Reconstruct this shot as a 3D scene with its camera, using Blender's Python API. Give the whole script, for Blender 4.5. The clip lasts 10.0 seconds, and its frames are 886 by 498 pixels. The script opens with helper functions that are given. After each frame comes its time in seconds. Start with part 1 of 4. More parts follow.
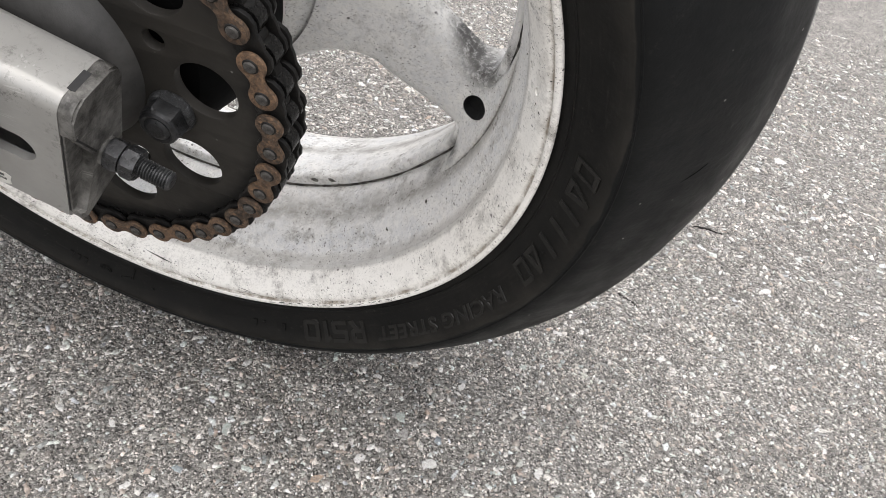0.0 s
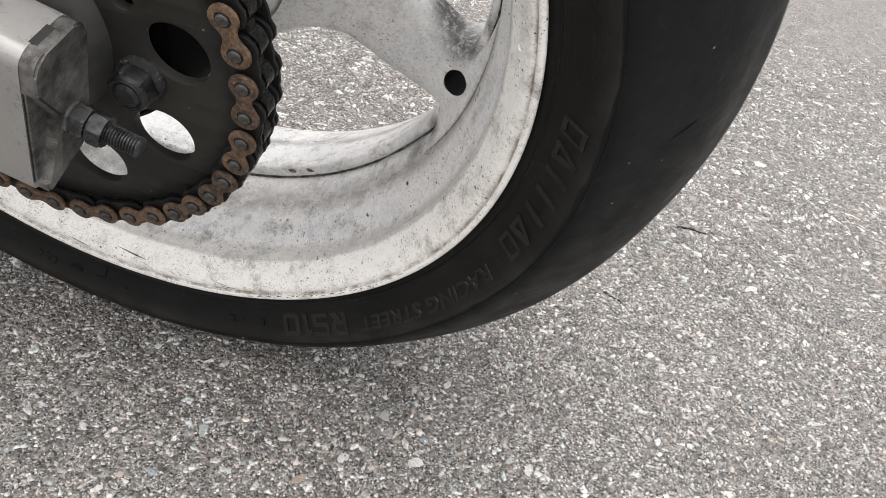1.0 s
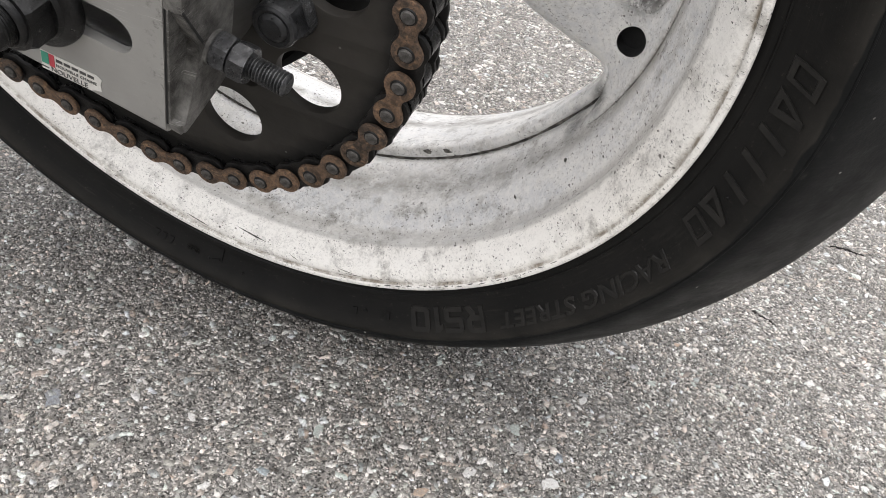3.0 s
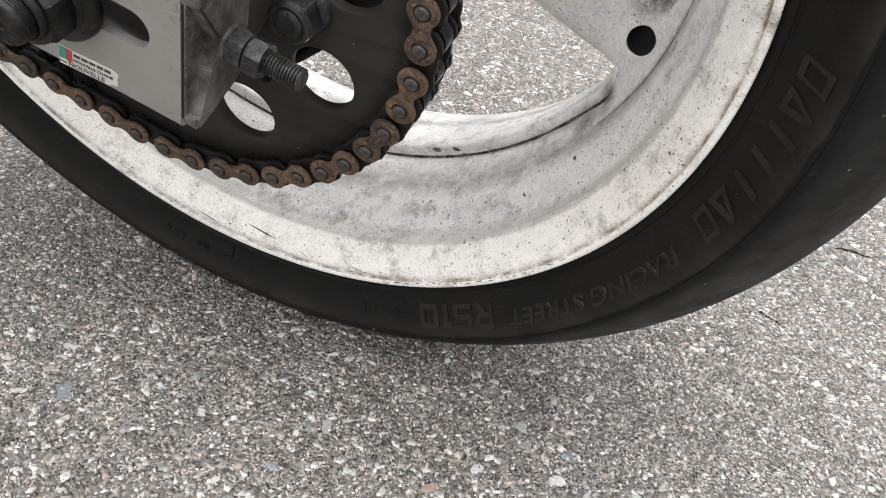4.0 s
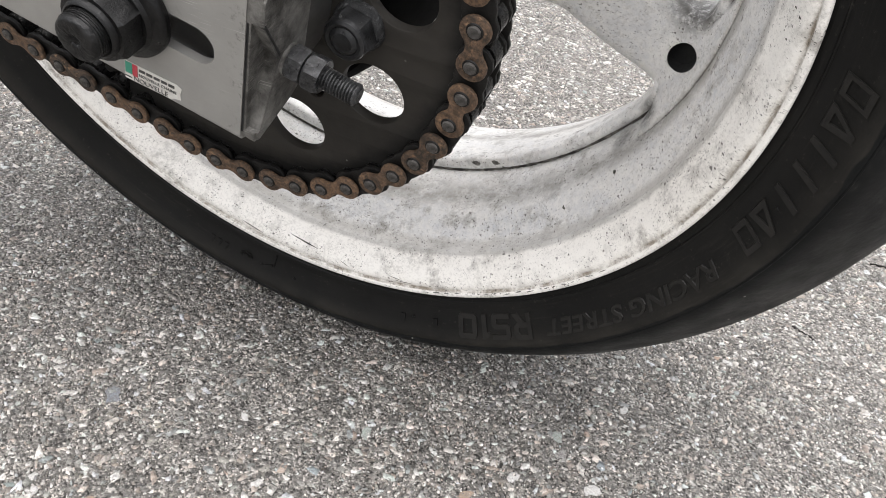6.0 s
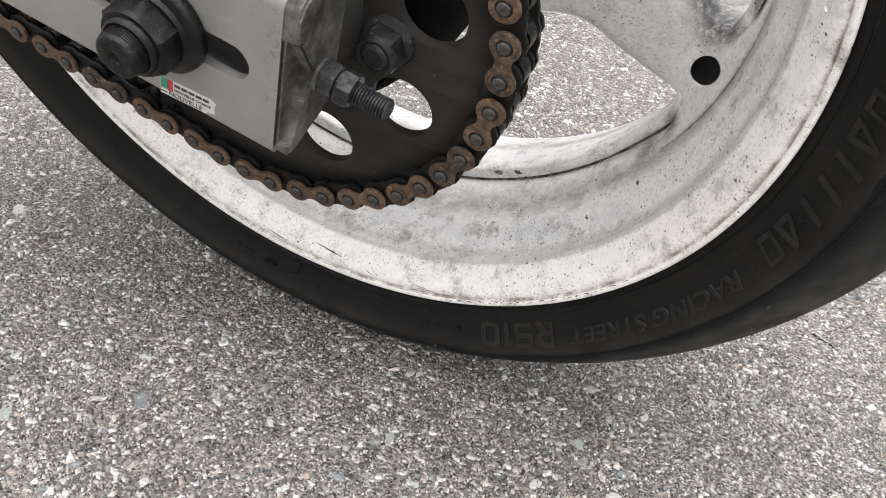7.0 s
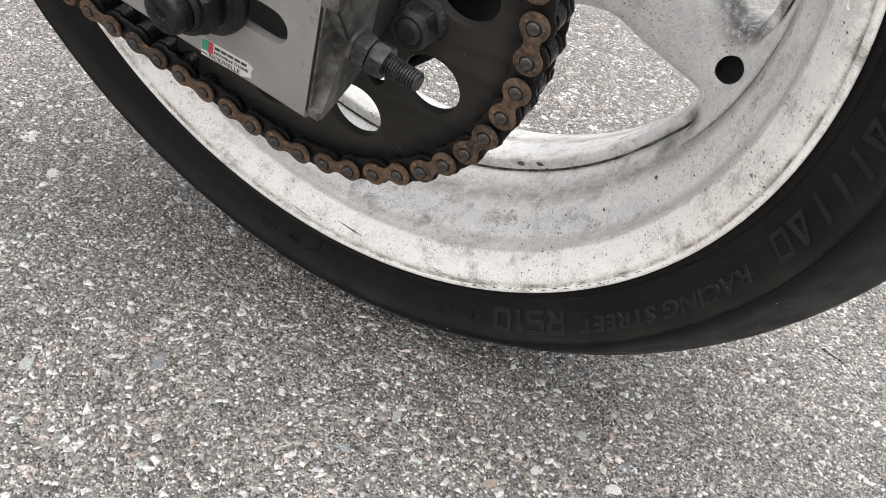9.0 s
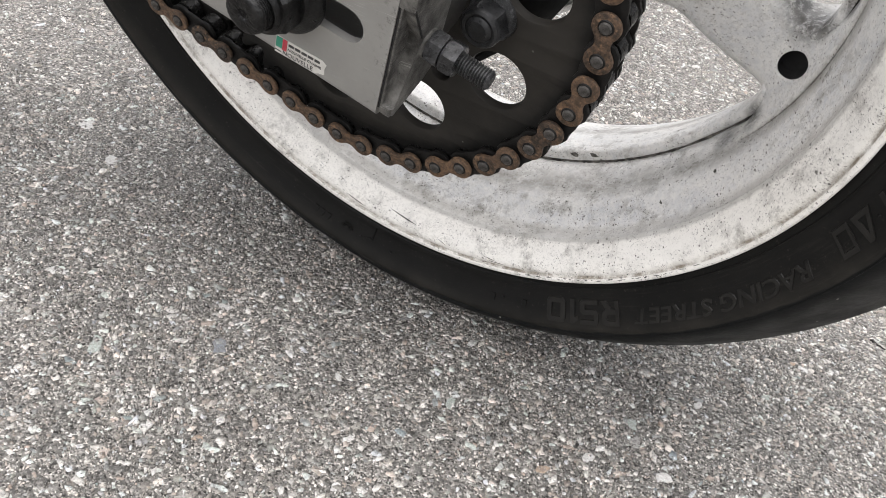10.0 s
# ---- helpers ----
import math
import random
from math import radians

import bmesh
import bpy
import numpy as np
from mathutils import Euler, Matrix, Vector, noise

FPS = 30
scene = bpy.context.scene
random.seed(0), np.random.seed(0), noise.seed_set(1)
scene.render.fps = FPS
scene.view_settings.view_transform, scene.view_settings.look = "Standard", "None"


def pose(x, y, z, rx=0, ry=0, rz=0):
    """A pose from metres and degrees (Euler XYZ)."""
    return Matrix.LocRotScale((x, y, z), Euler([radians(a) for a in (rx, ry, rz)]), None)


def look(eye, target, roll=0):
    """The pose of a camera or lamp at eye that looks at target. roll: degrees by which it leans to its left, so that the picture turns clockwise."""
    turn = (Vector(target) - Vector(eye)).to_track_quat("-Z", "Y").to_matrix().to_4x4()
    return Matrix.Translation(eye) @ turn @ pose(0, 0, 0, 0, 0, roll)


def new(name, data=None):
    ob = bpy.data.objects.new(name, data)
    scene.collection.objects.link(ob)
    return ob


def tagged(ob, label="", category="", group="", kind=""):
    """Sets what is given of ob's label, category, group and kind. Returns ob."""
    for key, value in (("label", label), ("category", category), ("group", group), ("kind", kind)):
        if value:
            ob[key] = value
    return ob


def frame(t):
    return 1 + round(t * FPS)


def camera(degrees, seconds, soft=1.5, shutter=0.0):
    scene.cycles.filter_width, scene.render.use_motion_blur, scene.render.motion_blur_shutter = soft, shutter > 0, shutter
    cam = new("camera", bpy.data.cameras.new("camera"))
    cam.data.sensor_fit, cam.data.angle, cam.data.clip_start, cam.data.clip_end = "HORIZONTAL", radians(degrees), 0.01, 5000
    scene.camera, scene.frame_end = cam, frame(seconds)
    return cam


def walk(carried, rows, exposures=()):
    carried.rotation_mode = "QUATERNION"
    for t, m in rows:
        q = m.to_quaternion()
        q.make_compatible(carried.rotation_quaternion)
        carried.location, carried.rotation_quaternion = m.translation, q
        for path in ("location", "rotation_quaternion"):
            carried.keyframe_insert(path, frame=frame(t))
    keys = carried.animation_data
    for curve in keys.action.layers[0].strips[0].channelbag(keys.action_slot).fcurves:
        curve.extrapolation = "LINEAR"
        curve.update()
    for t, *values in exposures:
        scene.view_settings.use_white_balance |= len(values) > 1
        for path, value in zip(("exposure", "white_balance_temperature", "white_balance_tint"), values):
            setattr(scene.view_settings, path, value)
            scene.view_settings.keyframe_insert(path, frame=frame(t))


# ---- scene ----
cam = camera(56.05, 10.0, soft=0.55)
ROWS = [
    (0.00, 0.2395, -0.2563, 0.4596, 51.108, -11.989, 17.419),
    (0.20, 0.2505, -0.2618, 0.4599, 52.205, -12.287, 15.755),
    (0.35, 0.2582, -0.2656, 0.4602, 52.977, -12.496, 14.584),
    (0.50, 0.2598, -0.2664, 0.4602, 53.139, -12.540, 14.338),
    (1.00, 0.2458, -0.2606, 0.4293, 53.702, -11.907, 15.613),
    (1.50, 0.2343, -0.2291, 0.3974, 53.780, -10.713, 16.975),
    (2.00, 0.2235, -0.2327, 0.3812, 53.841, -9.844, 19.043),
    (2.50, 0.2161, -0.2367, 0.3740, 54.410, -10.287, 21.283),
    (4.00, 0.2146, -0.2438, 0.3699, 54.825, -10.591, 22.477),
    (4.50, 0.2128, -0.2481, 0.3695, 54.898, -10.640, 22.970),
    (5.00, 0.2108, -0.2498, 0.3716, 55.172, -10.619, 23.388),
    (5.50, 0.2097, -0.2527, 0.3725, 55.389, -10.470, 23.710),
    (7.00, 0.2034, -0.2614, 0.3776, 55.508, -9.742, 24.914),
    (7.50, 0.1998, -0.2626, 0.3819, 55.746, -9.890, 25.127),
    (8.00, 0.1999, -0.2634, 0.3824, 56.091, -10.031, 25.109),
    (8.50, 0.2020, -0.2623, 0.3851, 56.437, -10.220, 25.448),
    (8.70, 0.2028, -0.2634, 0.3840, 56.365, -10.377, 25.664),
    (8.80, 0.2063, -0.2682, 0.3792, 56.058, -11.044, 26.583),
    (8.90, 0.2100, -0.2733, 0.3742, 55.733, -11.751, 27.556),
    (9.00, 0.2122, -0.2764, 0.3711, 55.535, -12.183, 28.151),
    (9.50, 0.2023, -0.2894, 0.3719, 54.331, -12.818, 30.567),
    (10.00, 0.1977, -0.2881, 0.3766, 53.815, -11.472, 29.997),
]
EXPOSURES = [(0.0, 1.65, 6420, 11), (1.0, 1.61, 6420, 11), (2.5, 1.67, 6420, 11), (4.0, 1.75, 6420, 11), (8.5, 1.77, 6420, 11), (9.5, 1.71, 6420, 11), (10.0, 1.69, 6420, 11)]
walk(cam, [(t, pose(x, y, z, rx, ry, rz)) for t, x, y, z, rx, ry, rz in ROWS], EXPOSURES)

# ---- daylight: bright overcast sky with one broad soft sun ----
SUN_DIR = Vector((0.05, -0.22, 1.0)).normalized()
world = bpy.data.worlds.new("overcast_sky")
scene.world = world
world.use_nodes = True
wt = world.node_tree
sky = wt.nodes.new("ShaderNodeTexSky")
sky.sky_type, sky.sun_disc = "NISHITA", False
sky.sun_elevation = math.asin(SUN_DIR.z)
sky.sun_rotation = math.atan2(SUN_DIR.x, SUN_DIR.y)
sky.air_density, sky.dust_density, sky.ozone_density = 0.7, 4.0, 0.3
cloud = wt.nodes.new("ShaderNodeHueSaturation")
cloud.inputs["Saturation"].default_value = 0.3
wt.links.new(sky.outputs[0], cloud.inputs["Color"])
wt.links.new(cloud.outputs[0], wt.nodes["Background"].inputs[0])
wt.nodes["Background"].inputs[1].default_value = 0.07
sun_data = bpy.data.lights.new("sun", "SUN")
sun_data.energy, sun_data.angle, sun_data.color = 1.5, radians(125), (1.0, 0.972, 0.94)
sun = new("sun", sun_data)
sun.matrix_world = look((2, 2, 4), (Vector((2, 2, 4)) - SUN_DIR)[:])


# ---- materials ----
class Nodes:
    """A small helper to wire one node material."""

    def __init__(self, name):
        self.m = bpy.data.materials.new(name)
        self.m.use_nodes = True
        self.t = self.m.node_tree
        self.b = self.t.nodes["Principled BSDF"]
        self.co = self.add("ShaderNodeTexCoord").outputs["Object"]

    def add(self, kind, **settings):
        n = self.t.nodes.new(kind)
        for key, value in settings.items():
            setattr(n, key, value)
        return n

    def put(self, a, b):
        if hasattr(a, "is_output"):
            self.t.links.new(a, b)
        else:
            b.default_value = a

    def noise(self, scale, detail=4.0, rough=0.6, co=None, warp=0.0):
        n = self.add("ShaderNodeTexNoise")
        self.put(co or self.co, n.inputs["Vector"])
        n.inputs["Scale"].default_value, n.inputs["Detail"].default_value = scale, detail
        n.inputs["Roughness"].default_value, n.inputs["Distortion"].default_value = rough, warp
        return n.outputs["Fac"]

    def cells(self, scale, feature="F1", out="Distance", co=None):
        n = self.add("ShaderNodeTexVoronoi", feature=feature)
        self.put(co or self.co, n.inputs["Vector"])
        n.inputs["Scale"].default_value = scale
        return n.outputs[out]

    def ramp(self, fac, *stops, kind="LINEAR"):
        n = self.add("ShaderNodeValToRGB")
        n.color_ramp.interpolation = kind
        els = n.color_ramp.elements
        while len(els) < len(stops):
            els.new(0.5)
        for el, (p, c) in zip(els, stops):
            el.position = p
            el.color = (c, c, c, 1) if not isinstance(c, tuple) else (*c, 1)
        self.put(fac, n.inputs[0])
        return n.outputs[0]

    def mix(self, fac, a, b, blend="MIX"):
        n = self.add("ShaderNodeMix", data_type="RGBA", blend_type=blend)
        self.put(fac, n.inputs[0])
        self.put((*a, 1) if isinstance(a, tuple) else a, n.inputs[6])
        self.put((*b, 1) if isinstance(b, tuple) else b, n.inputs[7])
        return n.outputs[2]

    def maths(self, op, a, b=0.0):
        n = self.add("ShaderNodeMath", operation=op)
        self.put(a, n.inputs[0])
        self.put(b, n.inputs[1])
        return n.outputs[0]

    def bump(self, height, strength, distance):
        n = self.add("ShaderNodeBump")
        self.put(height, n.inputs["Height"])
        n.inputs["Strength"].default_value, n.inputs["Distance"].default_value = strength, distance
        self.put(n.outputs[0], self.b.inputs["Normal"])

    def done(self, colour, rough, metal=0.0, spec=0.5):
        self.put((*colour, 1) if isinstance(colour, tuple) else colour, self.b.inputs["Base Color"])
        self.put(rough, self.b.inputs["Roughness"])
        self.put(metal, self.b.inputs["Metallic"])
        self.b.inputs["Specular IOR Level"].default_value = spec
        return self.m


def warm(g):
    return (g, g * 0.95, g * 0.875)


def grit(n, scale):
    """Millimetre grains of every tone with black joints between them, their long sides lying all ways."""
    wobble = n.add("ShaderNodeTexNoise")
    n.put(n.co, wobble.inputs["Vector"])
    wobble.inputs["Scale"].default_value = scale * 0.45
    away = n.add("ShaderNodeVectorMath", operation="MULTIPLY_ADD")
    n.put(wobble.outputs["Color"], away.inputs[0])
    away.inputs[1].default_value = (1.3 / scale, 1.3 / scale, 0.0)
    n.put(n.co, away.inputs[2])
    co = away.outputs[0]
    rnd = n.add("ShaderNodeSeparateColor")
    n.put(n.cells(scale, out="Color", co=co), rnd.inputs[0])
    tone = n.ramp(rnd.outputs[0], (0.0, warm(0.02)), (0.10, warm(0.05)), (0.24, warm(0.13)), (0.55, warm(0.20)), (0.76, warm(0.28)), (0.88, warm(0.40)), (1.0, warm(0.60)))
    joint = n.ramp(n.cells(scale, feature="DISTANCE_TO_EDGE", co=co), (0.02, 0.75), (0.10, 0.0))
    joint = n.maths("MULTIPLY", joint, n.ramp(n.noise(scale * 0.3, 3, 0.7), (0.38, 0.1), (0.56, 1.0)))
    return n.mix(joint, tone, (0.03, 0.028, 0.025)), rnd.outputs[1]


def weathered(n, colour):
    """Irregular flakes, black pits and broad patches over the asphalt."""
    flakes = n.ramp(n.noise(270, 5, 0.72, warp=0.5), (0.645, 0.0), (0.66, 0.9))
    colour = n.mix(flakes, colour, n.ramp(n.noise(40, 2), (0.35, (0.66, 0.66, 0.655)), (0.65, (0.80, 0.78, 0.74))))
    tan = n.maths("MULTIPLY", n.ramp(n.noise(210, 3, 0.7), (0.60, 0.0), (0.66, 0.6)), n.ramp(n.noise(31, 2), (0.5, 0.0), (0.6, 1.0)))
    colour = n.mix(tan, colour, (0.33, 0.27, 0.225))
    pits = n.ramp(n.noise(560, 4, 0.75, warp=0.4), (0.34, 0.95), (0.365, 0.0))
    colour = n.mix(pits, colour, (0.025, 0.023, 0.021))
    patch = n.ramp(n.noise(45, 5, 0.7), (0.34, 0.74), (0.5, 1.0), (0.66, 1.2))
    colour = n.mix(1.0, colour, patch, "MULTIPLY")
    clump = n.ramp(n.noise(300, 3, 0.65), (0.36, 0.62), (0.5, 0.98), (0.64, 1.3))
    return n.mix(1.0, colour, clump, "MULTIPLY")


def mat_asphalt(name, scale):
    n = Nodes(name)
    colour, other = grit(n, scale)
    colour = weathered(n, colour)
    n.bump(n.maths("ADD", n.cells(scale), n.noise(1800, 3)), 0.6, 0.0008)
    return n.done(colour, n.ramp(other, (0.0, 0.6), (1.0, 0.95)), 0.0, 0.35)


def mat_chip():
    """Most chips are buried in the gritty mortar; the rest show as clean stones."""
    n = Nodes("aggregate_chip")
    r = n.add("ShaderNodeNewGeometry").outputs["Random Per Island"]
    stone = n.ramp(r, (0.50, warm(0.12)), (0.58, warm(0.22)), (0.66, warm(0.32)), (0.70, (0.33, 0.28, 0.235)), (0.735, (0.28, 0.31, 0.31)), (0.77, warm(0.43)), (0.80, (0.45, 0.395, 0.345)), (0.85, (0.62, 0.605, 0.57)), (0.92, (0.73, 0.715, 0.685)), (1.0, (0.82, 0.81, 0.785)))
    other = n.maths("FRACT", n.maths("MULTIPLY", r, 57.0))
    hue = n.ramp(other, (0.0, (1.10, 0.97, 0.90)), (0.22, (1.02, 1.0, 0.97)), (0.60, (1.0, 1.0, 1.0)), (0.80, (0.90, 1.0, 0.96)), (1.0, (0.94, 0.98, 1.08)))
    stone = n.mix(1.0, stone, hue, "MULTIPLY")
    mottled = n.mix(n.ramp(n.noise(900, 4, 0.75), (0.42, 0.0), (0.62, 0.6)), stone, n.mix(0.6, stone, (0.09, 0.085, 0.08)))
    fine, _ = grit(n, 820)
    colour = n.mix(n.ramp(r, (0.50, 0.12), (0.62, 0.85)), fine, mottled)
    colour = weathered(n, colour)
    n.bump(n.maths("ADD", n.noise(1500, 4, 0.75), n.noise(420, 3, 0.6)), 0.7, 0.0009)
    return n.done(colour, n.ramp(n.noise(300, 3), (0.35, 0.42), (0.65, 0.62)), 0.0, 0.6)


def mat_stone(name, pale, dark):
    n = Nodes(name)
    info = n.add("ShaderNodeObjectInfo").outputs["Random"]
    world_co = n.add("ShaderNodeNewGeometry").outputs["Position"]
    tint = n.mix(n.maths("MULTIPLY", info, 0.5), pale, tuple(c * 0.7 for c in pale))
    colour = n.mix(n.ramp(n.noise(420, 6, 0.8, co=world_co), (0.42, 0.0), (0.60, 1.0)), tint, dark)
    colour = n.mix(n.ramp(n.noise(1900, 3, 0.8, co=world_co), (0.54, 0.0), (0.66, 0.7)), colour, (0.10, 0.094, 0.087))
    colour = n.mix(n.ramp(n.noise(1300, 3, 0.8, co=world_co), (0.56, 0.0), (0.66, 0.6)), colour, (0.55, 0.54, 0.52))
    n.bump(n.noise(1200, 5, 0.75, co=world_co), 0.8, 0.0009)
    return n.done(colour, 0.75, 0.0, 0.4)


def mat_white():
    n = Nodes("aged_white_paint")
    base = n.mix(n.ramp(n.noise(9, 4, 0.6), (0.35, 0.0), (0.7, 1.0)), (0.83, 0.81, 0.765), (0.77, 0.745, 0.695))
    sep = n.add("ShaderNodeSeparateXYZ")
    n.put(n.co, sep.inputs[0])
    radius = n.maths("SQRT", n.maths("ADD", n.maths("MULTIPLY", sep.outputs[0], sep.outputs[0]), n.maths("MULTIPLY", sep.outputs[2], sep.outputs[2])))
    # brake dust inside the rim's knee, broken up; cool sky tint painted in
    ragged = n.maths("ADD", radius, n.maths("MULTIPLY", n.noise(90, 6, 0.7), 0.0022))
    dust_and_sky = n.ramp(n.maths("MULTIPLY", n.maths("SUBTRACT", ragged, 0.20), 50.0), (0.0, 0.75), (0.35, 1.0), (0.52, 1.0), (0.70, 0.0))
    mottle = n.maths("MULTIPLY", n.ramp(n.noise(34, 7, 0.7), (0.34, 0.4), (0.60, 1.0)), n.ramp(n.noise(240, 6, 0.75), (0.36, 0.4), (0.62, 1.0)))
    base = n.mix(n.maths("MULTIPLY", dust_and_sky, mottle), base, (0.53, 0.54, 0.555))
    base = n.mix(n.maths("MULTIPLY", n.ramp(n.noise(520, 5, 0.8), (0.50, 0.0), (0.66, 0.7)), n.ramp(n.noise(18, 4, 0.6), (0.40, 0.2), (0.62, 1.0))), base, (0.36, 0.34, 0.305))
    # dirt lying in the two creases of the rim, their shade painted in too
    for r0, width, most in ((0.1992, 0.0024, 0.85), (0.2110, 0.0014, 0.45), (0.2119, 0.0011, 0.4)):
        off = n.maths("DIVIDE", n.maths("ABSOLUTE", n.maths("SUBTRACT", ragged, r0 + 0.0011)), width)
        line = n.maths("MULTIPLY", n.ramp(off, (0.0, 1.0), (1.0, 0.0)), n.ramp(n.noise(80, 6, 0.75), (0.36, 0.25), (0.56, most)))
        base = n.mix(line, base, (0.21, 0.195, 0.17))
    # smears and rubbed marks
    smear = n.maths("MULTIPLY", n.ramp(n.noise(75, 8, 0.78), (0.50, 0.0), (0.66, 0.85)), n.ramp(n.noise(13, 3, 0.6), (0.42, 0.05), (0.58, 1.0)))
    base = n.mix(smear, base, (0.24, 0.225, 0.20))
    # brown dirt in the groove behind the lip
    lip = n.ramp(n.maths("MULTIPLY", n.maths("SUBTRACT", radius, 0.2225), 180.0), (0.0, 0.0), (0.42, 0.25), (0.62, 1.0), (0.73, 1.0), (0.78, 0.0))
    base = n.mix(n.maths("MULTIPLY", lip, n.ramp(n.noise(85, 7, 0.8), (0.40, 0.05), (0.60, 0.95))), base, (0.19, 0.155, 0.11))
    for x, y, z, size in ((0.1722, 0.148, -0.0316, 0.017), (0.1811, 0.138, -0.0340, 0.015), (0.1643, 0.152, -0.0266, 0.015), (0.1880, 0.132, -0.0300, 0.009), (0.1930, 0.128, -0.0150, 0.008), (0.1745, 0.125, -0.0870, 0.011), (0.163, 0.125, -0.105, 0.010)):
        gap = n.add("ShaderNodeVectorMath", operation="DISTANCE")
        n.put(n.co, gap.inputs[0])
        gap.inputs[1].default_value = (x, y, z)
        near = n.ramp(n.maths("DIVIDE", gap.outputs["Value"], size), (0.25, 1.0), (1.0, 0.0))
        base = n.mix(n.maths("MULTIPLY", near, n.ramp(n.noise(300, 7, 0.8), (0.34, 0.15), (0.52, 1.0))), base, (0.050, 0.047, 0.043))
    # fine peppering and small irregular nicks
    pepper = n.maths("MULTIPLY", n.ramp(n.noise(760, 4, 0.8, warp=0.5), (0.59, 0.0), (0.635, 0.95)), n.ramp(n.noise(42, 5, 0.7), (0.42, 0.08), (0.56, 1.0)))
    base = n.mix(pepper, base, (0.11, 0.10, 0.088))
    for scale, keep, core, turn in ((600, 0.80, 0.19, 0.6), (420, 0.80, 0.17, 1.9), (320, 0.82, 0.16, 1.3), (290, 0.84, 0.15, -0.4), (190, 0.88, 0.12, 0.0)):
        stretch = n.add("ShaderNodeMapping")
        stretch.inputs["Location"].default_value = (turn, turn, turn)
        stretch.inputs["Rotation"].default_value = (turn * 0.4, turn * 3.0, 0.3)
        stretch.inputs["Scale"].default_value = (1.0, 1.0, 1.0 + abs(turn))
        crooked = n.add("ShaderNodeVectorMath", operation="MULTIPLY_ADD")
        wobble = n.add("ShaderNodeTexNoise")
        wobble.inputs["Scale"].default_value = scale * 1.6
        n.put(n.co, wobble.inputs["Vector"])
        n.put(wobble.outputs["Color"], crooked.inputs[0])
        crooked.inputs[1].default_value = (0.5 / scale,) * 3
        n.put(n.co, crooked.inputs[2])
        n.put(crooked.outputs[0], stretch.inputs[0])
        rnd = n.add("ShaderNodeSeparateColor")
        n.put(n.cells(scale, out="Color", co=stretch.outputs[0]), rnd.inputs[0])
        spot = n.maths("MULTIPLY", n.ramp(n.cells(scale, co=stretch.outputs[0]), (core, 1.0), (core + 0.08, 0.0)), n.ramp(rnd.outputs[0], (keep, 0.0), (keep + 0.02, 1.0)))
        patch = n.ramp(n.noise(38, 4, 0.65), (0.44, 0.1), (0.55, 0.95))
        base = n.mix(n.maths("MULTIPLY", spot, patch), base, (0.075, 0.066, 0.058))
    n.bump(n.noise(380, 6, 0.7), 0.32, 0.0008)
    return n.done(base, n.ramp(n.noise(90, 4), (0.3, 0.24), (0.7, 0.5)), 0.0, 0.5)


def mat_plain(name, a, b, scale, rough=(0.4, 0.6), metal=0.0, spec=0.5, fine=0.0, bump=0.2, spread=(0.35, 0.68), smudge=0.0, scratch=0.0):
    n = Nodes(name)
    colour = n.mix(n.ramp(n.noise(scale, 6, 0.68), (spread[0], 0.0), (spread[1], 1.0)), a, b)
    if fine:
        colour = n.mix(n.ramp(n.noise(scale * 7, 4, 0.7), (0.5, 0.0), (0.75, fine)), colour, tuple(min(1, c * 2.2 + 0.03) for c in b))
    if smudge:
        dark = n.maths("MULTIPLY", n.ramp(n.noise(scale * 9.0, 9, 0.82), (0.54, 0.0), (0.63, smudge)), n.ramp(n.noise(scale * 1.6, 4), (0.46, 0.03), (0.62, 1.0)))
        colour = n.mix(dark, colour, (0.03, 0.028, 0.026))
    if scratch:
        for turn in (0.5, 1.9, 2.6):
            m = n.add("ShaderNodeMapping")
            m.inputs["Rotation"].default_value = (0.0, turn, 0.0)
            m.inputs["Scale"].default_value = (60.0, 200.0, 2200.0)
            n.put(n.co, m.inputs[0])
            line = n.maths("MULTIPLY", n.ramp(n.noise(1.0, 2, 0.5, co=m.outputs[0]), (0.66, 0.0), (0.72, scratch)), n.ramp(n.noise(45, 3), (0.5, 0.0), (0.6, 1.0)))
            colour = n.mix(line, colour, tuple(min(1, c * 2.5 + 0.02) for c in a))
    n.bump(n.noise(scale * 9, 5, 0.7), bump, 0.0006)
    return n.done(colour, n.ramp(n.noise(scale * 2.3, 4), (0.3, rough[0]), (0.7, rough[1])), metal, spec)


def mat_arm():
    """Dull grey aluminium, brushed bright on its upper edge, with black grime speckled along that edge and round the end."""
    n = Nodes("scuffed_grey_aluminium")
    turned = n.add("ShaderNodeMapping")
    turned.inputs["Rotation"].default_value = (0.0, radians(-11.2), 0.0)
    n.put(n.co, turned.inputs[0])
    sep = n.add("ShaderNodeSeparateXYZ")
    n.put(turned.outputs[0], sep.inputs[0])
    colour = n.mix(n.ramp(n.noise(14, 5, 0.65), (0.35, 0.0), (0.68, 1.0)), (0.335, 0.33, 0.312), (0.255, 0.25, 0.235))
    speck = n.ramp(n.noise(210, 9, 0.84, warp=0.4), (0.53, 0.0), (0.62, 0.9))
    high = n.ramp(n.maths("MULTIPLY", sep.outputs[2], 20.0), (0.50, 0.0), (0.66, 1.0), (0.80, 0.5))
    rear = n.ramp(n.maths("MULTIPLY", sep.outputs[0], 16.0), (0.62, 0.0), (0.80, 0.8))
    low = n.ramp(n.maths("MULTIPLY", sep.outputs[2], -20.0), (0.66, 0.0), (0.74, 0.7))
    where = n.maths("MAXIMUM", n.maths("MAXIMUM", high, rear), low)
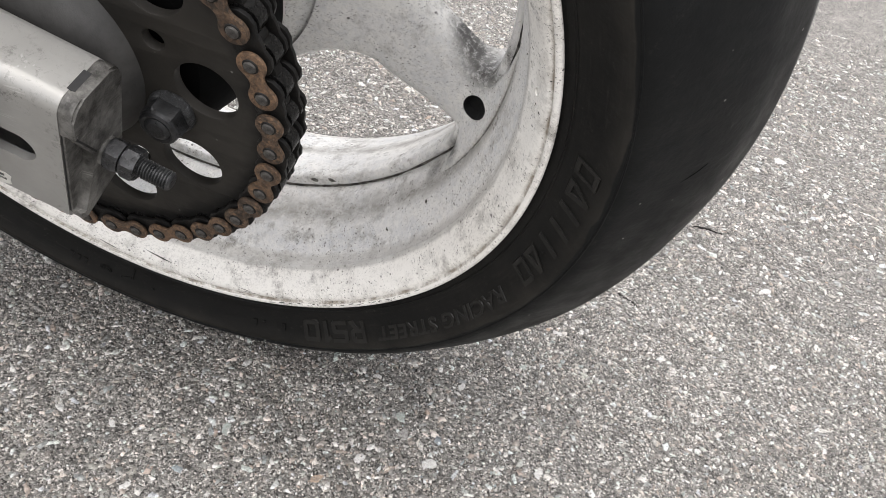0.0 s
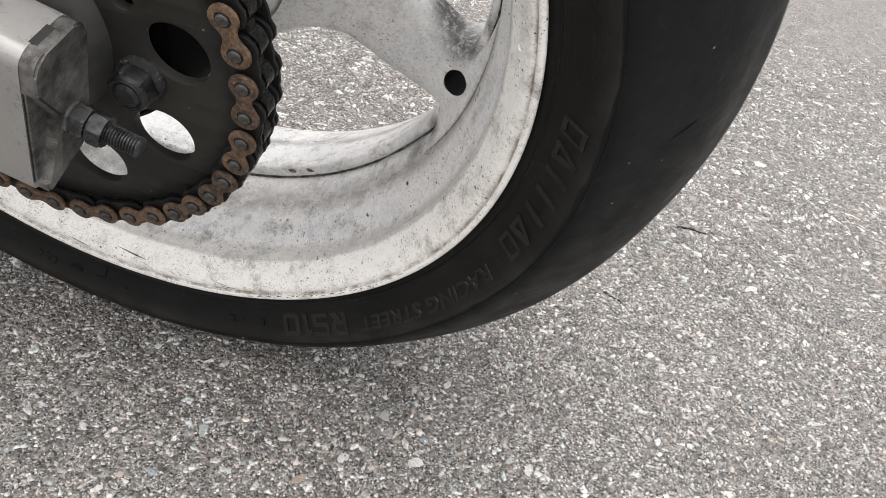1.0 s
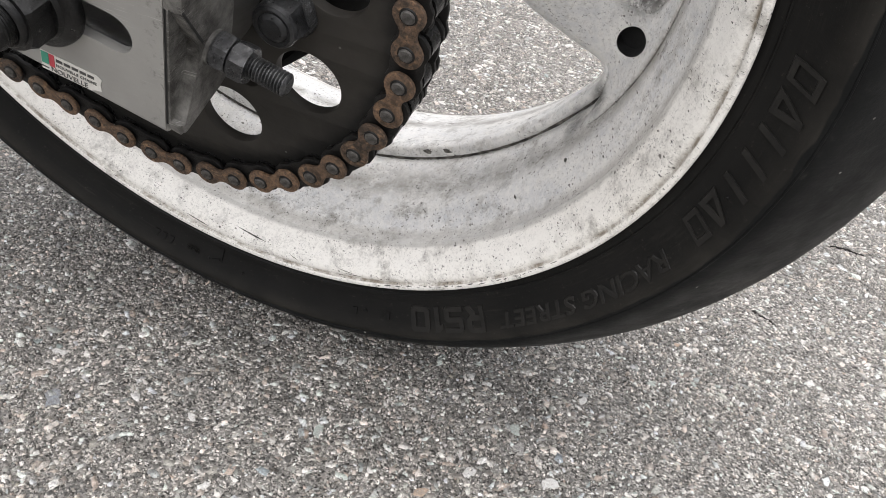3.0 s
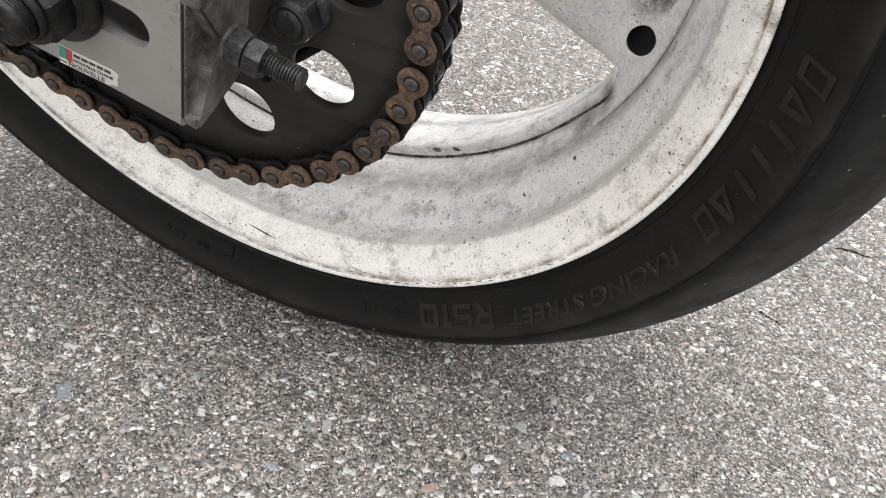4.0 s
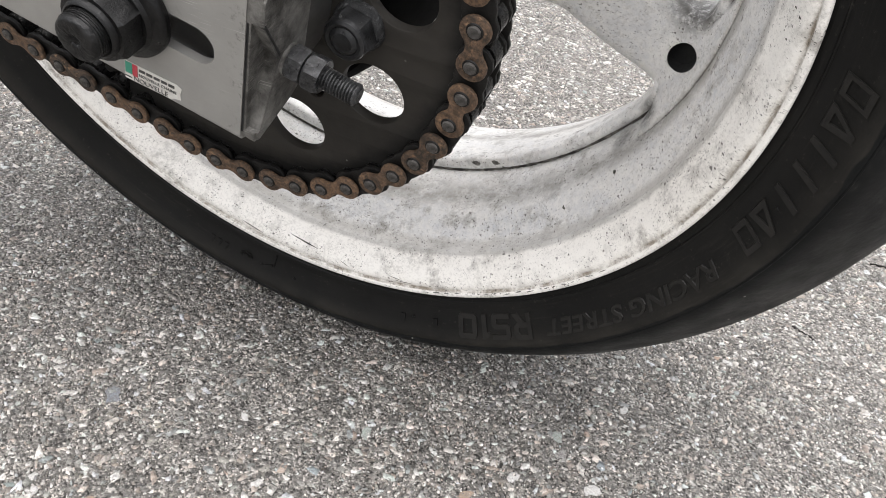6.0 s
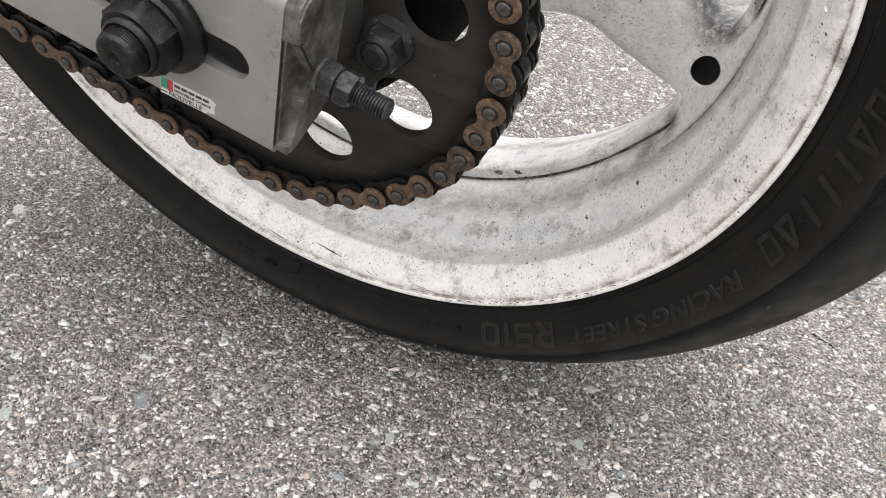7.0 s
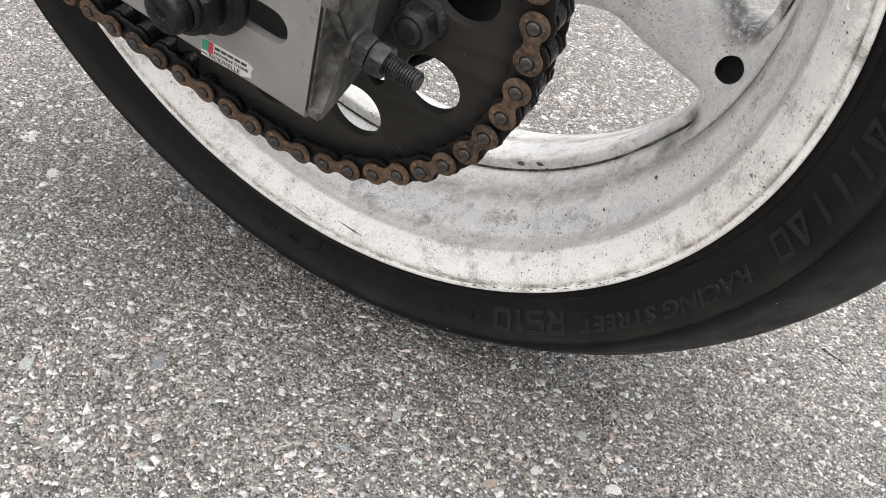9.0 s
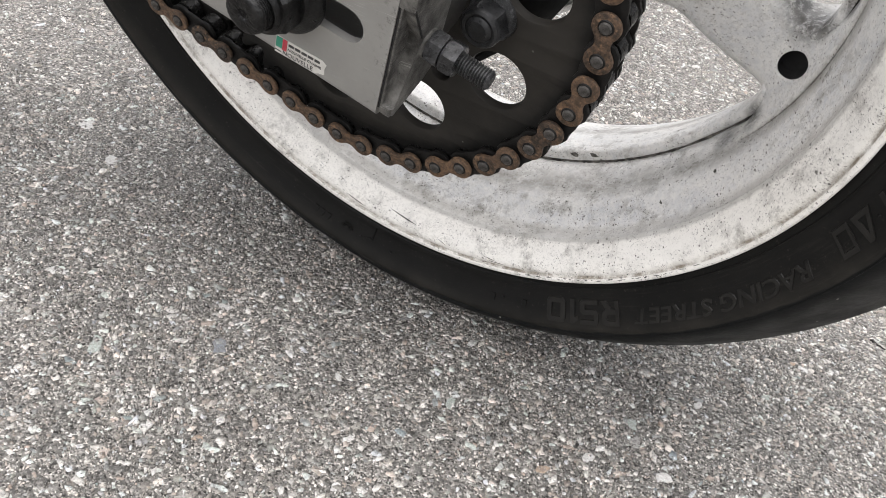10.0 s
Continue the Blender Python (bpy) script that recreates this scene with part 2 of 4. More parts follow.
    where = n.maths("MULTIPLY", where, n.ramp(n.noise(45, 4, 0.65), (0.38, 0.25), (0.54, 1.0)))
    where = n.maths("MAXIMUM", where, n.ramp(n.noise(24, 4, 0.65), (0.62, 0.0), (0.72, 0.8)))
    colour = n.mix(n.maths("MULTIPLY", speck, where), colour, (0.028, 0.026, 0.024))
    for turn in (0.5, 1.9, 2.6):
        m = n.add("ShaderNodeMapping")
        m.inputs["Rotation"].default_value = (0.0, turn, 0.0)
        m.inputs["Scale"].default_value = (60.0, 200.0, 2200.0)
        n.put(n.co, m.inputs[0])
        line = n.maths("MULTIPLY", n.ramp(n.noise(1.0, 2, 0.5, co=m.outputs[0]), (0.66, 0.0), (0.72, 0.3)), n.ramp(n.noise(45, 3), (0.5, 0.0), (0.6, 1.0)))
        colour = n.mix(line, colour, (0.6, 0.59, 0.57))
    n.bump(n.noise(160, 5, 0.7), 0.14, 0.0006)
    return n.done(colour, n.ramp(n.noise(40, 4), (0.3, 0.28), (0.7, 0.46)), 0.35, 0.5)


def mat_sprocket():
    """Dusty blackened steel, going blacker round the teeth."""
    n = Nodes("dusty_black_steel")
    sep = n.add("ShaderNodeSeparateXYZ")
    n.put(n.co, sep.inputs[0])
    radius = n.maths("SQRT", n.maths("ADD", n.maths("MULTIPLY", sep.outputs[0], sep.outputs[0]), n.maths("MULTIPLY", sep.outputs[2], sep.outputs[2])))
    colour = n.mix(n.ramp(n.noise(26, 6, 0.68), (0.35, 0.0), (0.68, 1.0)), (0.0175, 0.0160, 0.0138), (0.0275, 0.0245, 0.0205))
    edge = n.maths("ADD", radius, n.maths("MULTIPLY", n.maths("SUBTRACT", n.noise(60, 5, 0.7), 0.5), 0.014))
    colour = n.mix(n.ramp(n.maths("MULTIPLY", n.maths("SUBTRACT", edge, 0.10), 50.0), (0.15, 0.0), (0.55, 0.85)), colour, (0.0045, 0.0044, 0.0042))
    rnd = n.add("ShaderNodeSeparateColor")
    n.put(n.cells(170, out="Color"), rnd.inputs[0])
    fleck = n.maths("MULTIPLY", n.ramp(n.cells(170), (0.07, 1.0), (0.12, 0.0)), n.ramp(rnd.outputs[0], (0.93, 0.0), (0.95, 0.8)))
    colour = n.mix(fleck, colour, (0.16, 0.155, 0.145))
    n.bump(n.noise(240, 5, 0.7), 0.25, 0.0006)
    return n.done(colour, n.ramp(n.noise(60, 4), (0.3, 0.5), (0.7, 0.68)), 0.0, 0.25)


def mat_rust():
    """Rusty link plates, each with its own share of bare orange and black grease."""
    n = Nodes("rusty_link_plate")
    own = n.add("ShaderNodeObjectInfo").outputs["Random"]
    shift = n.add("ShaderNodeVectorMath", operation="ADD")
    n.put(n.co, shift.inputs[0])
    n.put(own, shift.inputs[1])
    co = shift.outputs[0]
    rust = n.mix(own, (0.085, 0.058, 0.039), (0.22, 0.132, 0.076))
    rust = n.mix(n.ramp(n.noise(650, 5, 0.75, co=co), (0.40, 0.0), (0.62, 0.75)), rust, (0.075, 0.048, 0.031))
    rust = n.mix(n.ramp(n.noise(260, 4, 0.7, co=co), (0.56, 0.0), (0.68, 0.7)), rust, (0.34, 0.205, 0.115))
    grease = n.maths("MULTIPLY", n.ramp(n.noise(330, 8, 0.78, co=co), (0.43, 0.0), (0.57, 0.95)), n.ramp(own, (0.1, 1.0), (0.9, 0.6)))
    colour = n.mix(grease, rust, (0.014, 0.012, 0.010))
    n.bump(n.noise(1600, 6, 0.75, co=co), 0.9, 0.0007)
    return n.done(colour, n.ramp(n.noise(700, 4, co=co), (0.3, 0.42), (0.7, 0.72)), 0.1, 0.4)


def mat_tyre():
    """Dusty brown-black sidewall, worn blue-black tread and a paler scrubbed crown."""
    n = Nodes("worn_tyre_rubber")
    sep = n.add("ShaderNodeSeparateXYZ")
    n.put(n.co, sep.inputs[0])
    radius = n.maths("SQRT", n.maths("ADD", n.maths("MULTIPLY", sep.outputs[0], sep.outputs[0]), n.maths("MULTIPLY", sep.outputs[2], sep.outputs[2])))
    side = n.mix(n.ramp(n.noise(16, 4, 0.6), (0.36, 0.0), (0.66, 1.0)), (0.0042, 0.0042, 0.0040), (0.0080, 0.0077, 0.0070))
    turned = n.add("ShaderNodeCombineXYZ")
    n.put(n.maths("MULTIPLY", radius, 900.0), turned.inputs[0])
    n.put(n.maths("MULTIPLY", n.maths("ARCTAN2", sep.outputs[2], sep.outputs[0]), 9.0), turned.inputs[1])
    rubbed = n.maths("MULTIPLY", n.ramp(n.noise(1.0, 5, 0.7, co=turned.outputs[0]), (0.54, 0.0), (0.74, 0.45)), n.ramp(n.noise(14, 3), (0.46, 0.0), (0.64, 1.0)))
    side = n.mix(rubbed, side, (0.040, 0.037, 0.031))
    side = n.mix(n.ramp(n.noise(420, 4, 0.75), (0.62, 0.0), (0.70, 0.5)), side, (0.05, 0.046, 0.039))
    wavy = n.maths("ADD", radius, n.maths("MULTIPLY", n.maths("SUBTRACT", n.noise(38, 3, 0.55), 0.5), 0.006))
    band = n.ramp(n.maths("MULTIPLY", n.maths("SUBTRACT", wavy, 0.245), 50.0), (0.2, 0.0), (0.62, 0.75), (0.70, 0.9))
    side = n.mix(n.maths("MULTIPLY", band, n.ramp(n.noise(30, 4, 0.6), (0.36, 0.25), (0.62, 0.8))), side, (0.0290, 0.0265, 0.0225))
    tread = n.mix(n.ramp(n.noise(30, 6, 0.7), (0.36, 0.0), (0.66, 1.0)), (0.0030, 0.0035, 0.0037), (0.0059, 0.0065, 0.0066))
    scuff = n.maths("MULTIPLY", n.ramp(n.noise(120, 7, 0.8), (0.58, 0.0), (0.68, 0.8)), n.ramp(n.noise(20, 3), (0.5, 0.0), (0.62, 1.0)))
    tread = n.mix(scuff, tread, (0.0374, 0.0365, 0.0331))
    rnd = n.add("ShaderNodeSeparateColor")
    n.put(n.cells(150, out="Color"), rnd.inputs[0])
    grit = n.maths("MULTIPLY", n.ramp(n.cells(150), (0.07, 1.0), (0.10, 0.0)), n.ramp(rnd.outputs[0], (0.90, 0.0), (0.92, 1.0)))
    tread = n.mix(grit, tread, (0.3, 0.29, 0.27))
    crown = n.ramp(n.maths("MULTIPLY", n.maths("SUBTRACT", radius, 0.310), 100.0), (0.53, 0.0), (0.58, 1.0))
    tread = n.mix(n.maths("MULTIPLY", crown, 0.85), tread, (0.0850, 0.0850, 0.0833))
    colour = n.mix(n.ramp(n.maths("MULTIPLY", n.maths("SUBTRACT", wavy, 0.255), 100.0), (0.38, 0.0), (0.44, 1.0)), side, tread)
    n.bump(n.noise(260, 5, 0.7), 0.4, 0.0006)
    return n.done(colour, n.ramp(n.noise(55, 4), (0.3, 0.42), (0.7, 0.62)), 0.0, 0.18)


M_ASPHALT = mat_asphalt("worn_asphalt", 820)
M_CHIP, M_WHITE = mat_chip(), mat_white()
M_STONES = {
    "white": mat_stone("white_stone", (0.68, 0.67, 0.65), (0.42, 0.41, 0.39)),
    "grey": mat_stone("grey_stone", (0.40, 0.39, 0.37), (0.15, 0.143, 0.135)),
    "green": mat_stone("green_stone", (0.40, 0.45, 0.41), (0.27, 0.275, 0.255)),
    "blue": mat_stone("blue_stone", (0.24, 0.26, 0.29), (0.17, 0.17, 0.17)),
    "orange": mat_stone("orange_stone", (0.42, 0.31, 0.225), (0.27, 0.225, 0.185)),
}
M_TYRE = mat_tyre()
M_SPROCKET = mat_sprocket()
# paler than the sidewall: light caught by raised edges is put into the colour
M_LETTER = mat_plain("lightened_letter_rubber", (0.0062, 0.0060, 0.0055), (0.0150, 0.0141, 0.0122), 90, (0.4, 0.6), 0.0, 0.3)
M_RUST = mat_rust()
M_GREASE = mat_plain("greasy_black_chain", (0.0035, 0.0035, 0.0034), (0.011, 0.010, 0.009), 120, (0.35, 0.6), 0.0, 0.25, 0.05, 0.4)
M_ROLLER = mat_plain("greasy_steel_roller", (0.035, 0.034, 0.033), (0.006, 0.006, 0.0055), 160, (0.18, 0.4), 0.6, 0.5, 0.1, 0.2)
M_PIN = mat_plain("worn_steel_pin", (0.11, 0.105, 0.098), (0.022, 0.019, 0.016), 300, (0.35, 0.6), 0.4, 0.5, 0.2, 0.6)
M_ALU = mat_arm()
M_CAST = mat_plain("grimy_cast_aluminium", (0.19, 0.185, 0.172), (0.030, 0.028, 0.025), 75, (0.38, 0.6), 0.3, 0.5, 0.2, 0.5, (0.36, 0.62), smudge=0.9, scratch=0.4)
M_BOLT = mat_plain("dark_oxidised_steel", (0.011, 0.0113, 0.012), (0.085, 0.086, 0.088), 170, (0.22, 0.42), 0.5, 0.5, 0.35, 0.45, (0.38, 0.72), smudge=0.7, scratch=0.5)
M_NUT = mat_plain("blackened_steel_nut", (0.009, 0.0093, 0.0098), (0.052, 0.053, 0.055), 170, (0.24, 0.45), 0.4, 0.5, 0.2, 0.45, (0.42, 0.75), smudge=0.7, scratch=0.5)
M_FLAKY = mat_plain("flaking_grey_zinc", (0.010, 0.0102, 0.0105), (0.19, 0.195, 0.20), 420, (0.3, 0.55), 0.3, 0.5, 0.3, 0.9, (0.56, 0.72))
M_BLACK = mat_plain("black_oxide_steel", (0.0026, 0.0026, 0.0027), (0.024, 0.0239, 0.0236), 110, (0.26, 0.52), 0.3, 0.45, 0.12, 0.45, (0.52, 0.85), scratch=0.8)
# near-black: painted shade for the tread slits and the dark behind the sprocket
M_SHADE = mat_plain("shade_black", (0.002, 0.002, 0.002), (0.004, 0.004, 0.004), 60, (0.85, 0.95), 0.0, 0.08)
M_CRACK = mat_plain("crack_shadowed_tar", (0.012, 0.0115, 0.011), (0.03, 0.0285, 0.027), 300, (0.85, 0.95), 0.0, 0.1)
M_BOSS = mat_plain("dull_grey_hub_metal", (0.075, 0.073, 0.07), (0.04, 0.039, 0.037), 40, (0.45, 0.6), 0.4, 0.5, smudge=0.5)
# black put into recesses in place of their shade, and along the cap's ridge
M_DARK = mat_plain("recess_black", (0.006, 0.006, 0.006), (0.011, 0.011, 0.011), 60, (0.5, 0.7))
M_CHIPPED = mat_plain("bare_chipped_spot", (0.045, 0.041, 0.036), (0.20, 0.19, 0.17), 420, (0.6, 0.8), spread=(0.42, 0.66))
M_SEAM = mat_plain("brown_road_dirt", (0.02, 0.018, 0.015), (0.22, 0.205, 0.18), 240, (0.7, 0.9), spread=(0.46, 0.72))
M_PAPER = mat_plain("worn_white_sticker", (0.62, 0.61, 0.57), (0.5, 0.48, 0.44), 160, (0.4, 0.55), 0.0, 0.5, 0.0, 0.1)
M_GREEN = mat_plain("green_print", (0.03, 0.25, 0.16), (0.04, 0.22, 0.15), 200)
M_RED = mat_plain("red_print", (0.45, 0.04, 0.06), (0.36, 0.04, 0.05), 200)
M_INK = mat_plain("dark_ink", (0.03, 0.03, 0.03), (0.07, 0.065, 0.06), 300)


# ---- mesh helpers ----
def mesh_of(bm, name="mesh", sharp=38):
    me = bpy.data.meshes.new(name)
    bmesh.ops.recalc_face_normals(bm, faces=bm.faces)
    bm.to_mesh(me)
    bm.free()
    return smooth(me, sharp)


def smooth(me, sharp=38):
    for p in me.polygons:
        p.use_smooth = True
    me.set_sharp_from_angle(angle=radians(sharp))
    return me


def plate(loops, y0, y1, bevel=0.0, sharp=38):
    """A flat plate in the x-z plane between y0 and y1; the first loop is its outline, the others are holes."""
    cu = bpy.data.curves.new("outline", "CURVE")
    cu.dimensions, cu.fill_mode = "2D", "BOTH"
    cu.extrude, cu.bevel_depth, cu.bevel_resolution, cu.offset = (y1 - y0) / 2 - bevel, bevel, 1, -bevel
    for loop in loops:
        sp = cu.splines.new("POLY")
        sp.points.add(len(loop) - 1)
        for p, (u, v) in zip(sp.points, loop):
            p.co = (u, v, 0, 1)
        sp.use_cyclic_u = True
    me = curve_mesh(cu)
    bm = bmesh.new()
    bm.from_mesh(me)
    bmesh.ops.remove_doubles(bm, verts=bm.verts, dist=1e-6)
    bm.to_mesh(me)
    bm.free()
    me.transform(Matrix.Translation((0, (y0 + y1) / 2, 0)) @ pose(0, 0, 0, 90))
    return smooth(me, sharp)


def curve_mesh(cu):
    ob = new("temporary", cu)
    bpy.context.view_layer.update()
    me = bpy.data.meshes.new_from_object(ob.evaluated_get(bpy.context.evaluated_depsgraph_get()))
    bpy.data.objects.remove(ob)
    bpy.data.curves.remove(cu)
    return me


def ring(cx, cz, r, n=48, start=0.0):
    return [(cx + r * math.cos(start + 2 * math.pi * k / n), cz + r * math.sin(start + 2 * math.pi * k / n)) for k in range(n)]


def revolve(profile, n=160, closed=False, centre=(0, 0, 0), sharp=38):
    """A mesh turned about the y axis from (radius, y) pairs."""
    bm = bmesh.new()
    rows = []
    for r, y in profile:
        if r < 1e-6:
            rows.append([bm.verts.new((centre[0], centre[1] + y, centre[2]))])
        else:
            rows.append([bm.verts.new((centre[0] + r * math.cos(2 * math.pi * k / n), centre[1] + y, centre[2] + r * math.sin(2 * math.pi * k / n))) for k in range(n)])
    pairs = list(zip(rows, rows[1:])) + ([(rows[-1], rows[0])] if closed else [])
    for a, b in pairs:
        for k in range(n):
            j = (k + 1) % n
            if len(a) == 1 and len(b) == 1:
                continue
            if len(a) == 1:
                bm.faces.new((a[0], b[k], b[j]))
            elif len(b) == 1:
                bm.faces.new((a[k], a[j], b[0]))
            else:
                bm.faces.new((a[k], a[j], b[j], b[k]))
    return mesh_of(bm, sharp=sharp)


def fine_profile(points, steps=6):
    """Catmull-Rom through (radius, y) pairs."""
    out = []
    for i in range(len(points) - 1):
        p0, p1, p2, p3 = points[max(i - 1, 0)], points[i], points[i + 1], points[min(i + 2, len(points) - 1)]
        for k in range(steps):
            t = k / steps
            out.append(tuple(0.5 * (2 * b + (c - a) * t + (2 * a - 5 * b + 4 * c - d) * t * t + (3 * b - a - 3 * c + d) * t ** 3)
                             for a, b, c, d in zip(p0, p1, p2, p3)))
    return out + [points[-1]]


def lerp(table, x):
    return float(np.interp(x, [a for a, _ in table], [b for _, b in table]))


def part(name, me, material, parent, label="", loc=(0, 0, 0), turn=None):
    """Links a mesh as one object under a thing or a part."""
    ob = new(name, me)
    if material and not me.materials:
        me.materials.append(material)
    ob.parent = parent
    ob.location = loc
    if turn is not None:
        ob.rotation_euler = turn
    return tagged(ob, label=label)


def cut(ob, cutter_mesh):
    """Cuts a closed mesh out of ob for good."""
    tool = new("cutter", cutter_mesh)
    bpy.context.view_layer.update()
    tool.matrix_world = ob.matrix_world
    mod = ob.modifiers.new("cut", "BOOLEAN")
    mod.operation, mod.solver, mod.object = "DIFFERENCE", "EXACT", tool
    bpy.context.view_layer.update()
    me = bpy.data.meshes.new_from_object(ob.evaluated_get(bpy.context.evaluated_depsgraph_get()))
    ob.modifiers.clear()
    ob.data = smooth(me)
    bpy.data.objects.remove(tool)


def along(me, origin, way):
    """Turns a mesh built about the y axis so that +y points along way, and sets it at origin."""
    me.transform(Matrix.Translation(origin) @ Vector(way).to_track_quat("Y", "Z").to_matrix().to_4x4())
    return me


# ---- ground: one sheet of worn asphalt to the horizon ----
def spaced(lo, hi, fine, far):
    a = list(np.arange(lo, hi + fine, fine))
    step, right = fine, a[-1]
    while right < far:
        step *= 1.35
        right += step
        a.append(right)
    step, left = fine, a[0]
    while left > -far:
        step *= 1.35
        left -= step
        a.insert(0, left)
    return np.array(a)


def build_ground():
    xs, ys = spaced(-0.64, 0.95, 0.006, 600), spaced(-0.17, 1.3, 0.006, 600)
    gx, gy = np.meshgrid(xs, ys)
    rng = np.random.default_rng(4)
    near = np.exp(-np.maximum(0, np.hypot(gx, gy) - 1.2) / 0.4)
    gz = (-0.0008 + (0.0002 * np.sin(gx * 23 + 1.3 * np.sin(gy * 17)) + 0.0002 * np.sin(gy * 29 + gx * 11)) + rng.normal(0, 0.00010, gx.shape)) * near - 0.0008 * (1 - near)
    me = bpy.data.meshes.new("ground")
    h, w = gx.shape
    idx = np.arange(h * w).reshape(h, w)
    quads = np.stack([idx[:-1, :-1], idx[:-1, 1:], idx[1:, 1:], idx[1:, :-1]], -1).reshape(-1, 4)
    fill_mesh(me, np.stack([gx, gy, gz], -1).reshape(-1, 3), [quads])
    me.materials.append(M_ASPHALT)
    ob = new("ground", me)
    return tagged(ob, "worn grey asphalt with pale exposed stone chips", "ground", kind="structure")


def fill_mesh(me, verts, face_sets):
    me.vertices.add(len(verts))
    me.vertices.foreach_set("co", np.asarray(verts, dtype=np.float32).ravel())
    loops = np.concatenate([f.ravel() for f in face_sets])
    sizes = np.concatenate([np.full(len(f), f.shape[1]) for f in face_sets])
    me.loops.add(len(loops))
    me.loops.foreach_set("vertex_index", loops.astype(np.int32))
    me.polygons.add(len(sizes))
    me.polygons.foreach_set("loop_start", np.concatenate([[0], np.cumsum(sizes)[:-1]]).astype(np.int32))
    me.update(calc_edges=True)


# beds of chips, coarser with distance: x from, to, y from, to, spacing, corners, size
BEDS = [(-0.36, 0.64, -0.17, 0.40, 0.0021, 5, 0.00078), (-0.64, -0.36, -0.02, 0.40, 0.0030, 4, 0.00105), (-0.64, 0.95, 0.40, 1.30, 0.0034, 4, 0.00118)]


def build_aggregate(parent):
    """Thousands of stone chips bedded in the binder, joined."""
    rng = np.random.default_rng(11)
    all_verts, faces, start = [], [], 0
    for x0, x1, y0, y1, cell, k, usual in BEDS:
        cx, cy = np.meshgrid(np.arange(x0, x1, cell), np.arange(y0, y1, cell))
        c = np.stack([cx.ravel(), cy.ravel()], -1)
        c = c[rng.random(len(c)) < 0.9 * np.interp(c[:, 1], (0.90, 1.30), (1.0, 0.0)) * np.interp(np.abs(c[:, 0] - 0.155), (0.55, 0.795), (1.0, 0.1))]
        c = c + rng.uniform(-0.6, 0.6, c.shape) * cell
        n = len(c)
        size = np.clip(rng.lognormal(math.log(usual), 0.62, n), usual * 0.45, usual * 4.0)
        ang = np.arange(k) * 2 * np.pi / k + rng.uniform(-0.5, 0.5, (n, k))
        rad = size[:, None] * rng.uniform(0.6, 1.4, (n, k))
        long, turn = rng.uniform(1.0, 1.8, n)[:, None], rng.uniform(0, np.pi, n)[:, None]
        px, py = rad * np.cos(ang) * long, rad * np.sin(ang) / np.sqrt(long)
        dx, dy = px * np.cos(turn) - py * np.sin(turn), px * np.sin(turn) + py * np.cos(turn)
        top = rng.uniform(-0.0005, 0.00025, n)[:, None]
        tilt = rng.normal(0, 0.07, (n, 2))
        inset = rng.uniform(0.86, 0.97, n)[:, None]
        low = np.stack([c[:, :1] + dx, c[:, 1:] + dy, np.full_like(dx, -0.0030)], -1)
        up = np.stack([c[:, :1] + dx * inset, c[:, 1:] + dy * inset, top + dx * inset * tilt[:, :1] + dy * inset * tilt[:, 1:]], -1)
        all_verts.append(np.concatenate([low, up], 1).reshape(-1, 3))
        base = start + (np.arange(n) * 2 * k)[:, None]
        i = np.arange(k)
        j = (i + 1) % k
        faces.append((base[:, :, None] + np.stack([i, j, j + k, i + k], -1)[None]).reshape(-1, 4))
        faces.append(base + (i + k)[None])
        start += n * 2 * k
    me = bpy.data.meshes.new("aggregate")
    fill_mesh(me, np.concatenate(all_verts), faces)
    me.materials.append(M_CHIP)
    ob = new("aggregate", me)
    ob.parent = parent
    return tagged(ob, "pale and grey stone chips bedded in asphalt", kind="stuff")


def stone_mesh(seed, k=9):
    r = random.Random(seed)
    bm = bmesh.new()
    rings = []
    rads = [r.uniform(0.55, 1.25) for _ in range(k)]
    offs = [r.uniform(-0.2, 0.2) for _ in range(k)]
    for scale, z in ((1.0, -1.2), (1.0, 0.0), (0.86, 0.42), (0.5, 0.56)):
        rings.append([bm.verts.new((scale * rads[i] * math.cos(2 * math.pi * i / k + offs[i]), 0.78 * scale * rads[i] * math.sin(2 * math.pi * i / k + offs[i]),
                                    z + r.uniform(-0.08, 0.08))) for i in range(k)])
    for a, b in zip(rings, rings[1:]):
        for i in range(k):
            bm.faces.new((a[i], a[(i + 1) % k], b[(i + 1) % k], b[i]))
    bm.faces.new(rings[-1])
    return mesh_of(bm, sharp=50)


def build_stones(parent):
    """The larger stones that stand out of the asphalt, one by one."""
    shapes = {key: [stone_mesh(31 * i + len(key)) for i in range(5)] for key in M_STONES}
    for key, group in shapes.items():
        for me in group:
            me.materials.append(M_STONES[key])
    rng = random.Random(8)
    placed = []

    def put(x, y, half, key):
        ob = part("stone", rng.choice(shapes[key]), None, parent, loc=(x, y, rng.uniform(-0.0004, 0.0)))
        half *= 0.95
        ob.scale = (half, half * rng.uniform(0.6, 1.0), min(half, 0.004) * 0.16)
        ob.rotation_euler = (rng.uniform(-0.06, 0.06), rng.uniform(-0.06, 0.06), rng.uniform(0, 6.28))
        placed.append((x, y))

    for x, y, half, key in LANDMARKS:
        put(x, y, half, key)
    while len(placed) < 290:
        x, y = rng.uniform(-0.4, 0.7), rng.uniform(-0.15, 0.95)
        if all((x - a) ** 2 + (y - b) ** 2 > 0.018 ** 2 for a, b in placed):
            put(x, y, min(0.0052, rng.lognormvariate(math.log(0.0031), 0.28)), rng.choices(("white", "grey", "green", "blue", "orange"), (50, 36, 6, 4, 4))[0])


def build_crack(parent, points, seed):
    """A short dark crack in the asphalt, from one point to the next."""
